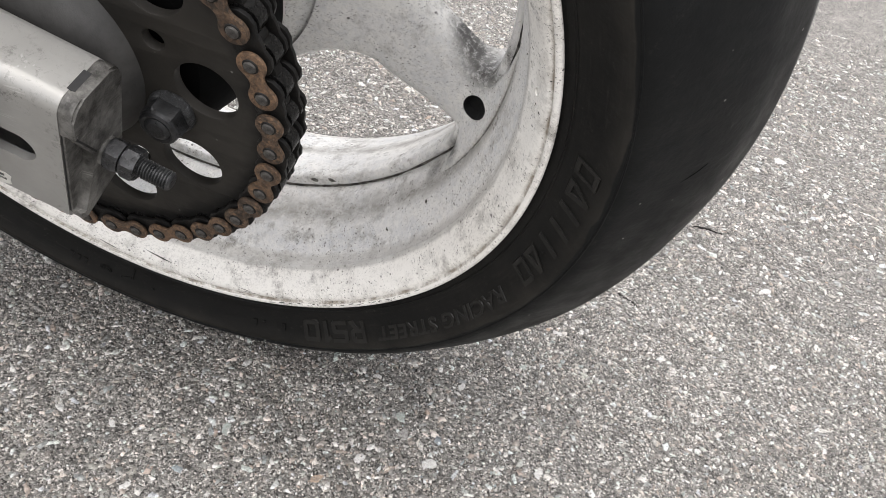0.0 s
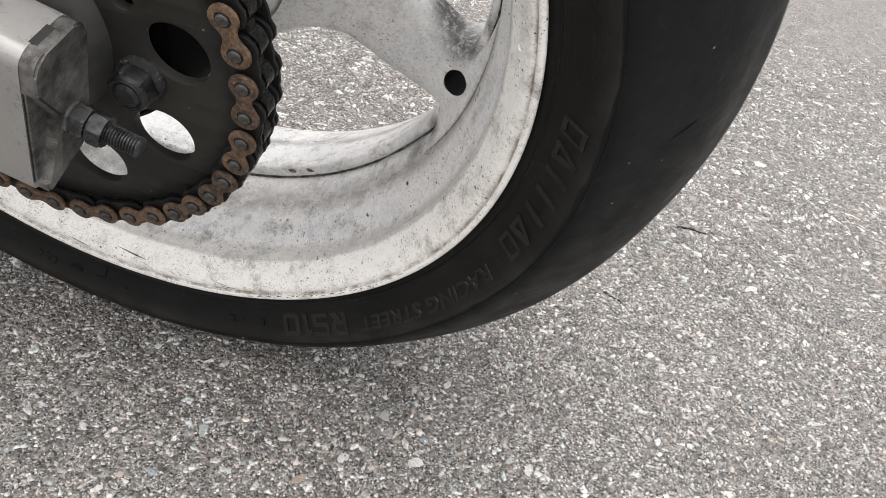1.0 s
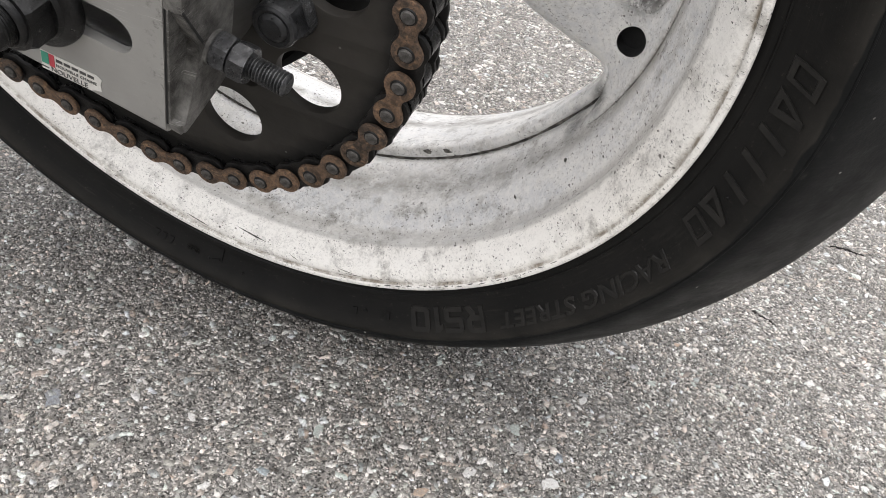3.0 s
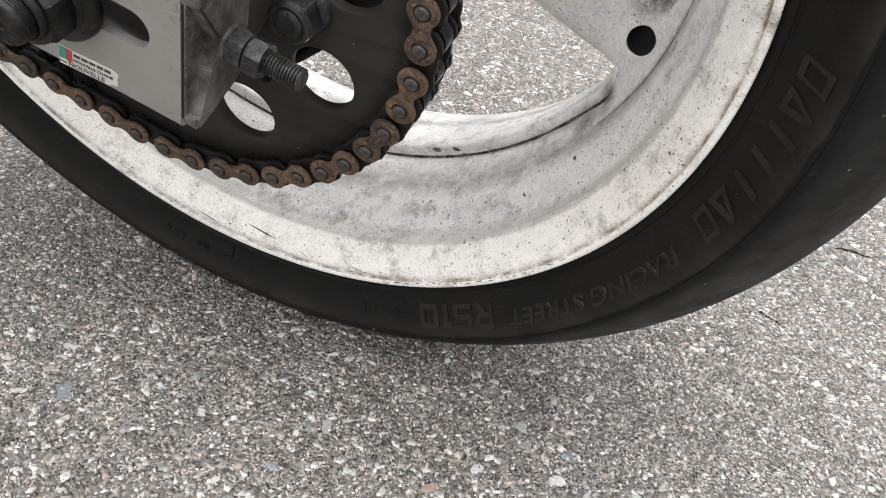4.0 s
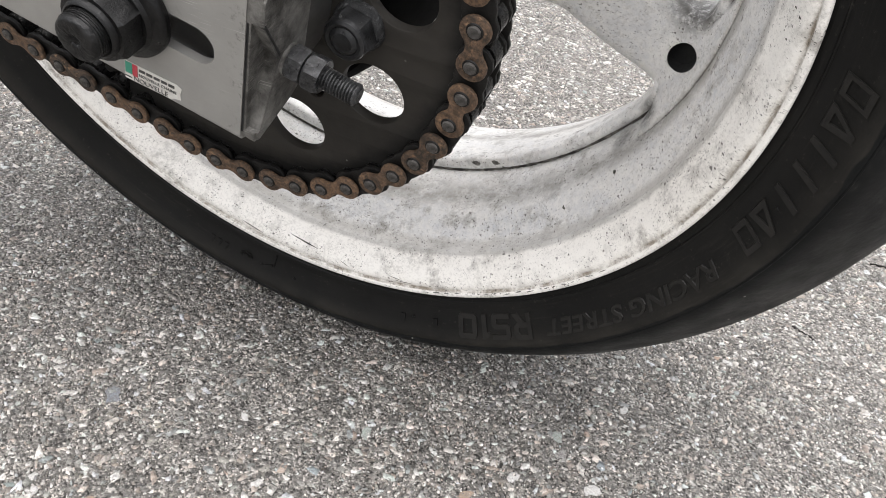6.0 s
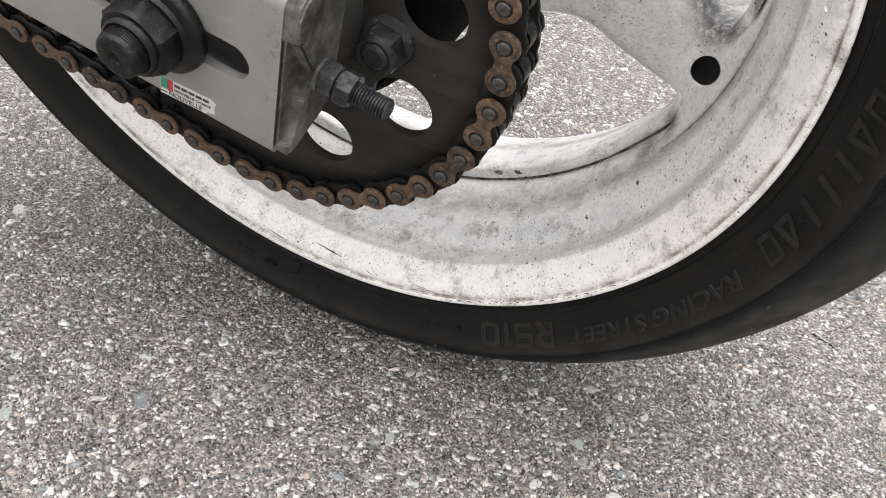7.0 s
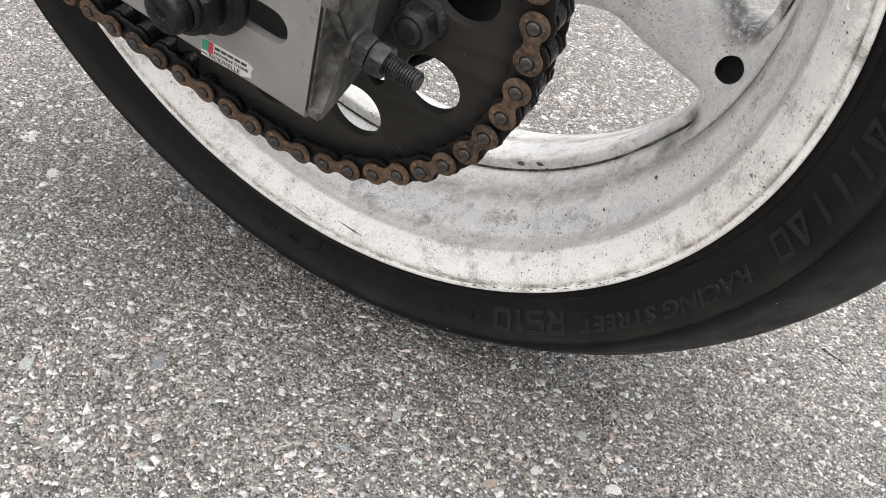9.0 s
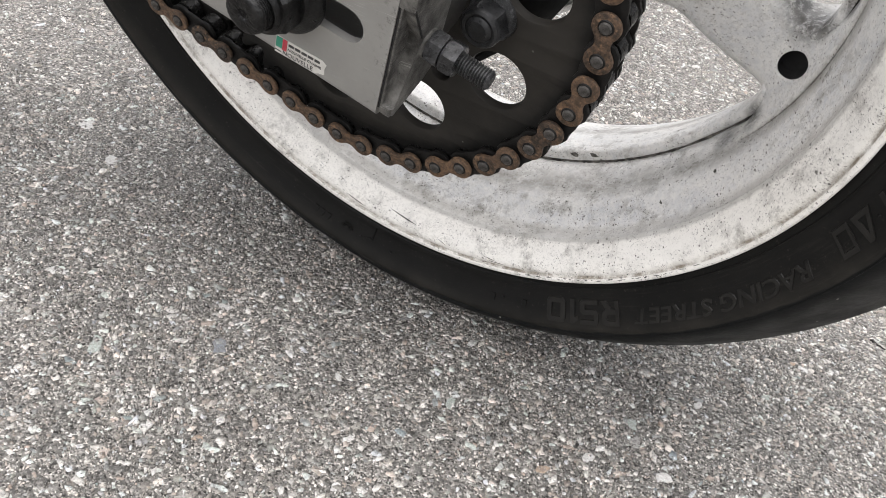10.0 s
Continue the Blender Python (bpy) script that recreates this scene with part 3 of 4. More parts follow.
    r = random.Random(seed)
    bm = bmesh.new()
    rows = []
    for (x0, y0), (x1, y1) in zip(points, points[1:]):
        for k in range(9):
            t = k / 8
            x, y = x0 + (x1 - x0) * t + r.uniform(-0.0009, 0.0009), y0 + (y1 - y0) * t + r.uniform(-0.0009, 0.0009)
            w = r.uniform(0.0002, 0.0010)
            rows.append([bm.verts.new((x, y + d, z)) for d, z in ((-w - 0.0004, -0.002), (-w, 0.0004), (w, 0.0004), (w + 0.0004, -0.002))])
    for a, b in zip(rows, rows[1:]):
        for i in range(3):
            bm.faces.new((a[i], a[i + 1], b[i + 1], b[i]))
    part("crack", mesh_of(bm), M_CRACK, parent, "short black crack in the asphalt")


LANDMARKS = [
    (0.2689, 0.2756, 0.0036, "orange"),
    (0.2774, 0.2756, 0.0044, "white"),
    (0.2196, 0.1794, 0.0042, "white"),
    (0.1947, 0.1164, 0.0062, "grey"),
    (0.1751, 0.0852, 0.0046, "white"),
    (0.2196, 0.1018, 0.0058, "white"),
    (-0.1066, -0.0357, 0.0082, "green"),
    (-0.0516, 0.0115, 0.0074, "blue"),
    (-0.2521, 0.1128, 0.0085, "white"),
    (-0.0742, 0.0414, 0.0056, "white"),
    (0.1885, 0.1316, 0.0048, "green"),
    (0.0863, 0.0678, 0.0052, "green"),
    (0.0049, 0.0874, 0.0058, "green"),
    (0.0203, 0.0396, 0.0038, "white"),
    (-0.3079, 0.1370, 0.0090, "white"),
    (0.1549, 0.0578, 0.0056, "orange"),
    (-0.0114, -0.0503, 0.0040, "orange"),
    (0.3992, 0.2036, 0.0056, "white"),
    (0.4777, 0.7240, 0.0100, "white"),
    (0.4558, 0.4404, 0.0062, "white"),
    (0.2927, 0.1294, 0.0050, "white"),
    (0.0534, 0.0027, 0.0046, "white"),
]


# ---- motorcycle: rear wheel, drive chain and swingarm end, leaning on its stand ----
LEAN_ANGLE, AXLE_HEIGHT = 16.49, 0.2617
BASE = Vector((0, 0.135, -0.312))
MID = 0.135


def build_motorcycle():
    bike = tagged(new("motorcycle"), "motorcycle's grimy white rear wheel with black tyre and rusty chain", "motorcycle")
    bike.matrix_world = pose(0, 0, AXLE_HEIGHT, LEAN_ANGLE) @ Matrix.Translation(BASE)
    bpy.context.view_layer.update()
    axle = tuple(-BASE)
    build_tyre(bike, axle)
    build_wheel(bike, axle)
    build_sprocket(bike, axle)
    build_chain(bike, axle)
    build_swingarm(bike, axle)
    return bike


SIDE = [(0.2200, 0.0700), (0.2265, 0.0650), (0.2310, 0.0622), (0.2345, 0.0612), (0.2365, 0.0600), (0.2400, 0.0588), (0.2460, 0.0558), (0.2520, 0.0522), (0.2570, 0.0492),
        (0.2605, 0.0490), (0.2655, 0.0502), (0.2730, 0.0556), (0.2900, 0.0710), (0.3015, 0.0850), (0.3102, 0.1040), (0.3158, 0.1190), (0.3178, 0.1350)]


def side_y(r):
    return lerp(SIDE[:11], r)


def build_tyre(bike, axle):
    half = fine_profile(SIDE, 4)
    prof = half + [(r, 2 * MID - y) for r, y in reversed(half[:-1])]
    inner = [(0.222, 0.188), (0.245, 0.198), (0.285, 0.178), (0.3, MID), (0.285, 0.092), (0.245, 0.072), (0.222, 0.082)]
    me = revolve(prof + inner, 240, closed=True, sharp=60)
    m = pose(0, 0, AXLE_HEIGHT, LEAN_ANGLE)
    back = m.inverted()
    for v in me.vertices:
        p = m @ v.co
        if p.z < 0.0004:
            p.z = 0.0004
            v.co = back @ p
    me.materials.append(M_TYRE)
    tyre = part("tyre", me, None, bike, "worn black slick-edged tyre with raised sidewall lettering", axle)
    for k, glyph in enumerate((R_SHAPE, S_SHAPE, ONE_SHAPE, NOUGHT_SHAPE)):
        part("raised_letter", raised(glyph, -51.0 - (0.0, 3.35, 6.5, 8.7)[k], 3.0, 0.2413, 0.0134), M_LETTER, tyre)
    text_on_tyre(tyre, "RACING STREET", -22.9, -49.2, 0.2458, 0.2540)
    # the maker's word, as plain slanted shapes
    slab = [[(0.0, 0.0), (0.8, 0.0), (1.0, 1.0), (0.2, 1.0)], [(0.2, 0.2), (0.32, 0.8), (0.82, 0.8), (0.7, 0.2)]]
    wedge = [[(-0.05, 0.0), (0.95, 0.0), (0.85, 1.0), (0.6, 1.0)], [(0.3, 0.2), (0.62, 0.72), (0.7, 0.2)]]
    bar = [[(0.25, 0.0), (0.5, 0.0), (0.75, 1.0), (0.5, 1.0)]]
    for k, loops in enumerate((slab, wedge, bar, bar, bar, wedge, slab)):
        part("raised_block", raised(loops, 2.5 - 3.15 * k, 2.75, 0.2415, 0.0118), M_LETTER, tyre)
    # small moulded marks: a ring, a seam, and vent stubs
    for a, r, size in ((-96.3, 0.2478, 0.0008), (-90.6, 0.2477, 0.0010), (-70.2, 0.2474, 0.0011), (-67.0, 0.2490, 0.0006), (-13.0, 0.2478, 0.0008), (30.0, 0.2477, 0.0009)):
        part("vent_stub", along(revolve([(0.0, -0.0007), (size * 0.6, -0.0007), (size, -0.0003), (size, 0.0010), (0.0, 0.0010)], 12), side_point(a, r), (0, 1, 0)), M_TYRE, tyre)
    for radius in (0.0021, 0.0040):
        me = revolve([(radius - 0.0004, 0.0005), (radius - 0.0003, -0.0005), (radius + 0.0003, -0.0005), (radius + 0.0004, 0.0005)], 32)
        part("moulded_ring", along(me, side_point(-99.0, 0.2478), (0, 1, 0)), M_TYRE, tyre)
    part("moulded_seam", raised([[(0.0, 0.0), (0.07, 0.0), (0.10, 1.0), (0.03, 1.0)]], -94.1, 3.0, 0.2376, 0.0090), M_TYRE, tyre)
    part("moulded_seam", raised([[(0.0, 0.0), (0.4, 0.3), (0.36, 0.5), (-0.04, 0.2)]], -94.6, 3.0, 0.2452, 0.0060), M_TYRE, tyre)
    for a in (-102.2, -103.4, -104.6, -71.5, -66.2):
        part("moulded_mark", raised([[(0.0, 0.0), (0.25, 0.0), (0.3, 1.0), (0.05, 1.0)]], a, 3.0, 0.2462, 0.0040), M_TYRE, tyre)
    for r, h in ((0.2352, 0.0004), (0.2612, 0.0004)):
        part("moulded_rib", revolve([(r - 0.0007, side_y(r) + 0.0003), (r - 0.0003, side_y(r) - h), (r + 0.0003, side_y(r) - h), (r + 0.0007, side_y(r) + 0.0003)], 240), M_TYRE, tyre)
    # dark slivers laid on the tread, their black standing for the slits' shade
    for a, r0, da in ((2.25, 0.2899, -2.1), (-57.75, 0.2899, -2.1), (62.25, 0.2899, -2.1)):
        part("tread_slit", slit(a, r0, da), M_SHADE, tyre)
    return tyre


def tread_point(r, a, lift=0.0):
    y = lerp(SIDE[10:], r)
    return Vector((math.cos(radians(a)) * (r + lift), y - lift * 0.6, math.sin(radians(a)) * (r + lift)))


def slit(a, r, da):
    bm = bmesh.new()
    rows = []
    for k in range(11):
        t = k / 10
        w = 0.0018 * math.sin(math.pi * min(max(t, 0.03), 0.97))
        rr = r + 0.0112 * (t - 0.5)
        rows.append((bm.verts.new(tread_point(rr, a - da * (t - 0.5) - w * 60, 0.0003)), bm.verts.new(tread_point(rr, a - da * (t - 0.5) + w * 60, 0.0003))))
    for p, q in zip(rows, rows[1:]):
        bm.faces.new((p[0], p[1], q[1], q[0]))
    return mesh_of(bm)


def bend(me, a0, degrees_per_u, r0, per_v):
    """Wraps a flat mesh (u along, v up, w out) round the sidewall; u runs clockwise."""
    for v in me.vertices:
        a, r = radians(a0 - degrees_per_u * v.co.x), r0 + per_v * v.co.y
        v.co = (r * math.cos(a), side_y(r) - v.co.z, r * math.sin(a))
    return smooth(me)


# wide moulded characters, as outlines (with holes) in a unit square
R_SHAPE = [[(0, 0), (0.24, 0), (0.26, 0.34), (0.46, 0.34), (0.68, 0), (1.0, 0), (0.75, 0.36), (0.96, 0.48), (1.02, 0.76), (0.94, 0.94), (0.78, 1), (0.1, 1)], [(0.28, 0.56), (0.30, 0.80), (0.70, 0.80), (0.76, 0.70), (0.70, 0.56)]]
S_SHAPE = [[(0, 0), (0.86, 0), (1.0, 0.12), (1.03, 0.48), (0.90, 0.60), (0.30, 0.60), (0.32, 0.80), (1.04, 0.80), (1.06, 1), (0.2, 1), (0.08, 0.88), (0.05, 0.52), (0.16, 0.40), (0.74, 0.40), (0.73, 0.20), (0.02, 0.20)]]
ONE_SHAPE = [[(0.2, 0), (0.46, 0), (0.54, 1), (0.36, 1), (0.1, 0.84), (0.08, 0.66), (0.26, 0.72)]]
NOUGHT_SHAPE = [[(0.12, 0), (0.88, 0), (1.0, 0.14), (1.06, 0.86), (0.96, 1), (0.18, 1), (0.06, 0.86), (0.0, 0.14)], [(0.27, 0.22), (0.32, 0.78), (0.79, 0.78), (0.74, 0.22)]]


def side_point(a, r):
    return Vector((r * math.cos(radians(a)), side_y(r), r * math.sin(radians(a))))


def raised(loops, a0, degrees_wide, r0, height, proud=0.0008):
    """Low moulded shapes on the sidewall: outlines in a unit square, wrapped round the wheel."""
    me = plate(loops, -0.06, 0.06, 0.035)
    me.transform(pose(0, 0, 0, -90))
    for v in me.vertices:
        v.co.z = proud if v.co.z > 0.045 else -0.0004
    return bend(me, a0, degrees_wide, r0, height)


def text_on_tyre(tyre, words, a0, a1, r0, r1):
    """A line of moulded letters."""
    cu = bpy.data.curves.new("letters", "FONT")
    cu.body, cu.size, cu.resolution_u = words, 1.0, 3
    cu.bevel_depth, cu.bevel_resolution, cu.offset, cu.shear = 0.03, 0, 0.01, 0.2
    me = curve_mesh(cu)
    us = [v.co.x for v in me.vertices]
    vs = [v.co.y for v in me.vertices]
    lo, hi, bot, top = min(us), max(us), min(vs), max(vs)
    for v in me.vertices:
        v.co = (v.co.x - lo, v.co.y - bot, 0.0007 if v.co.z > 0.015 else -0.0004)
    part("raised_lettering", bend(me, a0, (a0 - a1) / (hi - lo), r0, (r1 - r0) / (top - bot)), M_LETTER, tyre)


RIM_NEAR = [(0.2222, 0.0730), (0.2275, 0.0665), (0.2298, 0.0615), (0.2301, 0.0597), (0.2294, 0.0587), (0.2280, 0.0586), (0.2268, 0.0593), (0.2262, 0.0606), (0.2256, 0.0609), (0.2235, 0.0611), (0.2200, 0.0640), (0.2160, 0.0697),
            (0.2127, 0.0746), (0.2116, 0.0764), (0.2110, 0.0776), (0.2111, 0.0787), (0.2114, 0.0802), (0.2112, 0.0836), (0.2096, 0.0884), (0.2064, 0.0940), (0.2026, 0.1005), (0.1998, 0.1100), (0.1980, 0.1230), (0.1968, 0.1340)]
RIM_RIB = [(0.1970, 0.1352), (0.1962, 0.1360), (0.1942, 0.1362), (0.1918, 0.1366), (0.1902, 0.1374), (0.1896, 0.1390), (0.1899, 0.1420)]
RIM_FAR = [(0.1930, 0.1530), (0.1980, 0.1690), (0.2025, 0.1820), (0.2075, 0.1930), (0.2135, 0.2030), (0.2190, 0.2060), (0.2270, 0.2080), (0.2300, 0.2105), (0.2303, 0.2085), (0.2275, 0.2010), (0.2222, 0.1950)]
RIM_BACK = [(0.2180, 0.1870), (0.2120, 0.1720), (0.2080, 0.1400), (0.2120, 0.0970), (0.2180, 0.0820)]


def build_wheel(bike, axle):
    prof = fine_profile(RIM_NEAR, 3) + RIM_RIB + fine_profile(RIM_FAR, 3) + RIM_BACK
    me = revolve(prof, 240, closed=True, sharp=50)
    for v in me.vertices:
        r, a = math.hypot(v.co.x, v.co.z), math.degrees(math.atan2(v.co.z, v.co.x))
        if r < 0.1969 and v.co.y > 0.1345:
            # the inner rib dies away above each spoke
            b = (a + 60) % 120 - 60
            grow = 1 + 0.0053 / r * lerp([(-15, 0), (-10, 1), (0, 1), (5, 0)], b) * min(1, (0.1970 - r) / 0.005)
            v.co.x, v.co.z = v.co.x * grow, v.co.z * grow
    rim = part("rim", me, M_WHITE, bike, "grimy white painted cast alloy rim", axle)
    for k in range(3):
        spoke(rim, 120.0 * k)
        for table in (LIP, LIP_UPPER):
            lip, dirt = lip_strips(120.0 * k, table)
            part("rib_lip", lip, M_WHITE, rim)
            part("crease_dirt", dirt, M_SEAM, rim, "dark strip beside the rib's lip")
    part("hub", revolve([(0.0, 0.106), (0.040, 0.106), (0.060, 0.110), (0.083, 0.125), (0.092, 0.131), (0.0960, 0.135), (0.0960, 0.155), (0.098, 0.163), (0.05, 0.175), (0.0, 0.175)], 120), M_WHITE, rim)
    part("sprocket_carrier", revolve([(0.0, 0.037), (0.052, 0.037), (0.074, 0.041), (0.0780, 0.047), (0.0852, 0.078), (0.0852, 0.100), (0.080, 0.110), (0.0, 0.110)], 96), M_SHADE, rim, "black cush drive carrier")
    for k in range(3):
        part("seam_dirt", seam_arc(-43 - 120 * k, -112 - 120 * k, 220), M_SEAM, rim, "dark dirt line along the inner rib")
    # spots where the paint is chipped through
    rng = random.Random(5)
    spots = [(-32.9, 0.2015, 0.1015, 0.0017), (-43.1, 0.2049, 0.0954, 0.0014), (-76.3, 0.2206, 0.0640, 0.0022), (-64.3, 0.1925, 0.1364, 0.0034), (-60.0, 0.1928, 0.1364, 0.0040), (-43.8, 0.2051, 0.0967, 0.0011)]
    for _ in range(60):
        t = rng.random()
        r = 0.2262 - 0.0262 * t
        spots.append((rng.uniform(-100, 12), r, None, rng.uniform(0.0004, 0.0010)))
    # dashes worn into the lip, and longer scuffs
    a = -67.0
    while a < -36:
        long = rng.uniform(0.25, 1.5)
        part("lip_scuff", rim_dash(a, a + long, 0.2271 + rng.uniform(-0.0003, 0.0005), 0.2272 + rng.uniform(-0.0003, 0.0005), rng.uniform(0.00018, 0.00050), int(a * 10)), M_CHIPPED, rim)
        a += long + rng.uniform(0.2, 1.1)
    for a0, a1, r0, r1, w in ((-92.4, -87.0, 0.2184, 0.2198, 0.0006), (-82.5, -80.9, 0.2215, 0.2232, 0.0003), (-72.5, -69.5, 0.2240, 0.2246, 0.00035), (-73.6, -71.0, 0.2222, 0.2236, 0.0003),
                              (-101.0, -97.0, 0.2228, 0.2238, 0.0006)):
        part("scuff", rim_dash(a0, a1, r0, r1, w * 0.6, int(a0 * 7)), M_SEAM, rim)
    me = revolve([(0.0018, 0.0004), (0.0022, -0.0003), (0.0026, 0.0004)], 32)
    me.transform(Matrix.Diagonal((0.7, 1.0, 1.0, 1.0)))
    part("cast_mark", along(me, (0.2169, 0.0654, 0.0297), (0.55, 0.83, 0.07)), M_WHITE, rim, "small oval casting mark")
    prof_y = sorted((r, y) for r, y in fine_profile(RIM_NEAR[6:], 3))
    for a, r, y, size in spots:
        y = y if y is not None else lerp(prof_y, r)
        dr = (lerp(prof_y, r + 0.001) - lerp(prof_y, r - 0.001)) / 0.002
        out = Vector((-math.cos(radians(a)) * abs(dr), -1.0, -math.sin(radians(a)) * abs(dr))).normalized()
        p = Vector((r * math.cos(radians(a)), y, r * math.sin(radians(a))))
        part("paint_chip", spot_mesh(rng, size, p, out), M_CHIPPED, rim)


def rim_dash(a0, a1, r0, r1, width, seed):
    """A thin dark scuff on the near side of the rim, tapering at both ends."""
    rng = random.Random(seed)
    prof = sorted((r, y) for r, y in fine_profile(RIM_NEAR[5:], 3))
    bm = bmesh.new()
    rows = []
    for k in range(13):
        t = k / 12
        a, r = radians(a0 + (a1 - a0) * t), r0 + (r1 - r0) * t
        w = width * math.sin(math.pi * (0.04 + 0.92 * t)) * rng.uniform(0.5, 1.2)
        rows.append([bm.verts.new((q * math.cos(a), lerp(prof, q) + dy, q * math.sin(a))) for q, dy in ((r - w, 0.0001), (r - w * 0.7, -0.00012), (r + w * 0.7, -0.00012), (r + w, 0.0001))])
    for p, q in zip(rows, rows[1:]):
        for i in range(3):
            bm.faces.new((p[i], p[i + 1], q[i + 1], q[i]))
    return mesh_of(bm)


def seam_arc(a0, a1, n=80):
    rng = random.Random(int(a0))
    bm = bmesh.new()
    rows = []
    for k in range(n + 1):
        a, w = radians(a0 + (a1 - a0) * k / n), rng.uniform(0.3, 1.4)
        prof = ((0.1966, 0.1355 - 0.0008 * w), (0.1961, 0.1359 - 0.0004 * w), (0.1957, 0.1361), (0.1972, 0.1362))
        rows.append([bm.verts.new((r * math.cos(a), y, r * math.sin(a))) for r, y in prof])
    for p, q in zip(rows, rows[1:]):
        for i in range(3):
            bm.faces.new((p[i], p[i + 1], q[i + 1], q[i]))
    return mesh_of(bm)


# the rib's lip running up into the lower edge of an arm: radius, angle, depth, width
LIP = [(0.1908, -54.0, 0.1367, 0.0058), (0.1908, -48.0, 0.1365, 0.0057), (0.1907, -43.0, 0.1362, 0.0056), (0.1905, -38.0, 0.1360, 0.0055), (0.1905, -33.0, 0.1352, 0.0055), (0.1906, -28.8, 0.1330, 0.0056), (0.1899, -25.6, 0.1292, 0.0054),
       (0.1876, -23.3, 0.1286, 0.0048), (0.1840, -22.3, 0.1322, 0.0038), (0.1795, -21.9, 0.1346, 0.0026), (0.1735, -21.6, 0.1380, 0.0010)]


LIP_UPPER = [(0.1908, 8.0, 0.1363, 0.0050), (0.1905, 3.5, 0.1361, 0.0050), (0.1905, -0.5, 0.1353, 0.0052), (0.1906, -4.6, 0.1330, 0.0054), (0.1899, -8.0, 0.1292, 0.0052),
             (0.1876, -10.2, 0.1286, 0.0046), (0.1840, -11.6, 0.1322, 0.0036), (0.1795, -12.3, 0.1346, 0.0024), (0.1735, -12.2, 0.1380, 0.0010)]


def lip_strips(turn, table):
    """The rounded lip and the dark crease beside it, as two meshes."""
    pts = fine_profile(table, 5)
    flat = [Vector((r * math.cos(radians(a)), r * math.sin(radians(a)))) for r, a, _, _ in pts]
    lip, dirt, last = bmesh.new(), bmesh.new(), None
    rng = random.Random(2)
    for k, (r, a, y, w) in enumerate(pts):
        way = (flat[min(k + 1, len(flat) - 1)] - flat[max(k - 1, 0)]).normalized()
        out = Vector((way.y, -way.x))
        if last is None:
            out = out if out.dot(flat[k]) > 0 else -out
        elif out.dot(last) < 0:
            out = -out
        last = out
        at = lambda d, dy: (flat[k].x + out.x * d, y + dy, flat[k].y + out.y * d)
        m = rng.uniform(0.5, 1.3) * 0.0009 * min(1, w / 0.004)
        row = [lip.verts.new(at(d * w, dy)) for d, dy in ((0.0, 0.012), (-0.03, 0.0016), (0.12, -0.0004), (0.45, -0.0012), (0.8, -0.0008), (1.0, 0.0008), (1.05, 0.006))]
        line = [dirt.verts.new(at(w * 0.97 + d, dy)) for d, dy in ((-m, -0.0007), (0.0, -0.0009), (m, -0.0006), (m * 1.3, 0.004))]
        if k:
            for mesh, p, q in ((lip, prev[0], row), (dirt, prev[1], line)):
                for i in range(len(p) - 1):
                    mesh.faces.new((p[i], p[i + 1], q[i + 1], q[i]))
        prev = (row, line)
    out = []
    for bm in (lip, dirt):
        me = mesh_of(bm, sharp=60)
        me.transform(Matrix.Rotation(radians(-turn), 4, "Y"))
        out.append(me)
    return out


def spot_mesh(rng, size, p, out):
    bm = bmesh.new()
    k = 9
    ring_v = [bm.verts.new((size * rng.uniform(0.6, 1.3) * math.cos(2 * math.pi * i / k), -0.0003, 0.5 * size * rng.uniform(0.5, 1.4) * math.sin(2 * math.pi * i / k))) for i in range(k)]
    top = [bm.verts.new((v.co.x * 0.85, 0.00010, v.co.z * 0.85)) for v in ring_v]
    for i in range(k):
        bm.faces.new((ring_v[i], ring_v[(i + 1) % k], top[(i + 1) % k], top[i]))
    bm.faces.new(top)
    me = mesh_of(bm)
    return along(me, p, out)


SPOKE_LOW = [(0.089, -58), (0.0955, -48), (0.1005, -36), (0.1105, -28.8), (0.128, -24.9), (0.15, -25.2), (0.168, -24.9), (0.178, -24.2), (0.184, -23.5), (0.188, -23.5), (0.191, -24.4), (0.194, -26.0), (0.196, -28.0), (0.1985, -31.5)]
SPOKE_UP = [(0.094, 40), (0.102, 25), (0.108, 15), (0.118, 8.0), (0.139, -1.8), (0.1485, -5.6), (0.158, -7.6), (0.168, -9.5), (0.1744, -10.4), (0.180, -10.7), (0.1853, -10.3), (0.1908, -9.2), (0.1942, -7.1), (0.1956, -5.0), (0.1965, -2.5), (0.1985, 1)]
SPOKE_FACE = [(0.094, 0.128), (0.12, 0.136), (0.16, 0.1365), (0.172, 0.1358), (0.180, 0.1335), (0.1885, 0.1278), (0.194, 0.1225), (0.1985, 0.1160), (0.2030, 0.1095)]
SPOKE_BACK = 0.156
HOLE_R, HOLE_A, HOLE_LONG, HOLE_SHORT, HOLE_TURN = 0.1884, -15.9, 0.0090, 0.0057, radians(54)


def spoke(rim, turn):
    """A broad cast arm whose edges flare into the rim; the first has a drilled hole near its end."""
    rs = list(np.linspace(0.091, 0.175, 20)) + list(np.linspace(0.1768, 0.1982, 22)) + [0.1987, 0.1992, 0.1997]
    across = 26
    bm = bmesh.new()
    rows = []
    for r in rs:
        lo, up, yn = lerp(SPOKE_LOW, min(r, 0.1985)), lerp(SPOKE_UP, min(r, 0.1985)), lerp(SPOKE_FACE, r)
        roll = lerp([(0.1974, 0.0), (0.1982, 0.0005), (0.1987, 0.0014), (0.1992, 0.0030), (0.1997, 0.0056)], r)
        e = math.degrees(0.007 / r)
        side = [(0.0, 0.0065), (0.18, 0.0034), (0.5, 0.0010), (1.0, 0.0)]
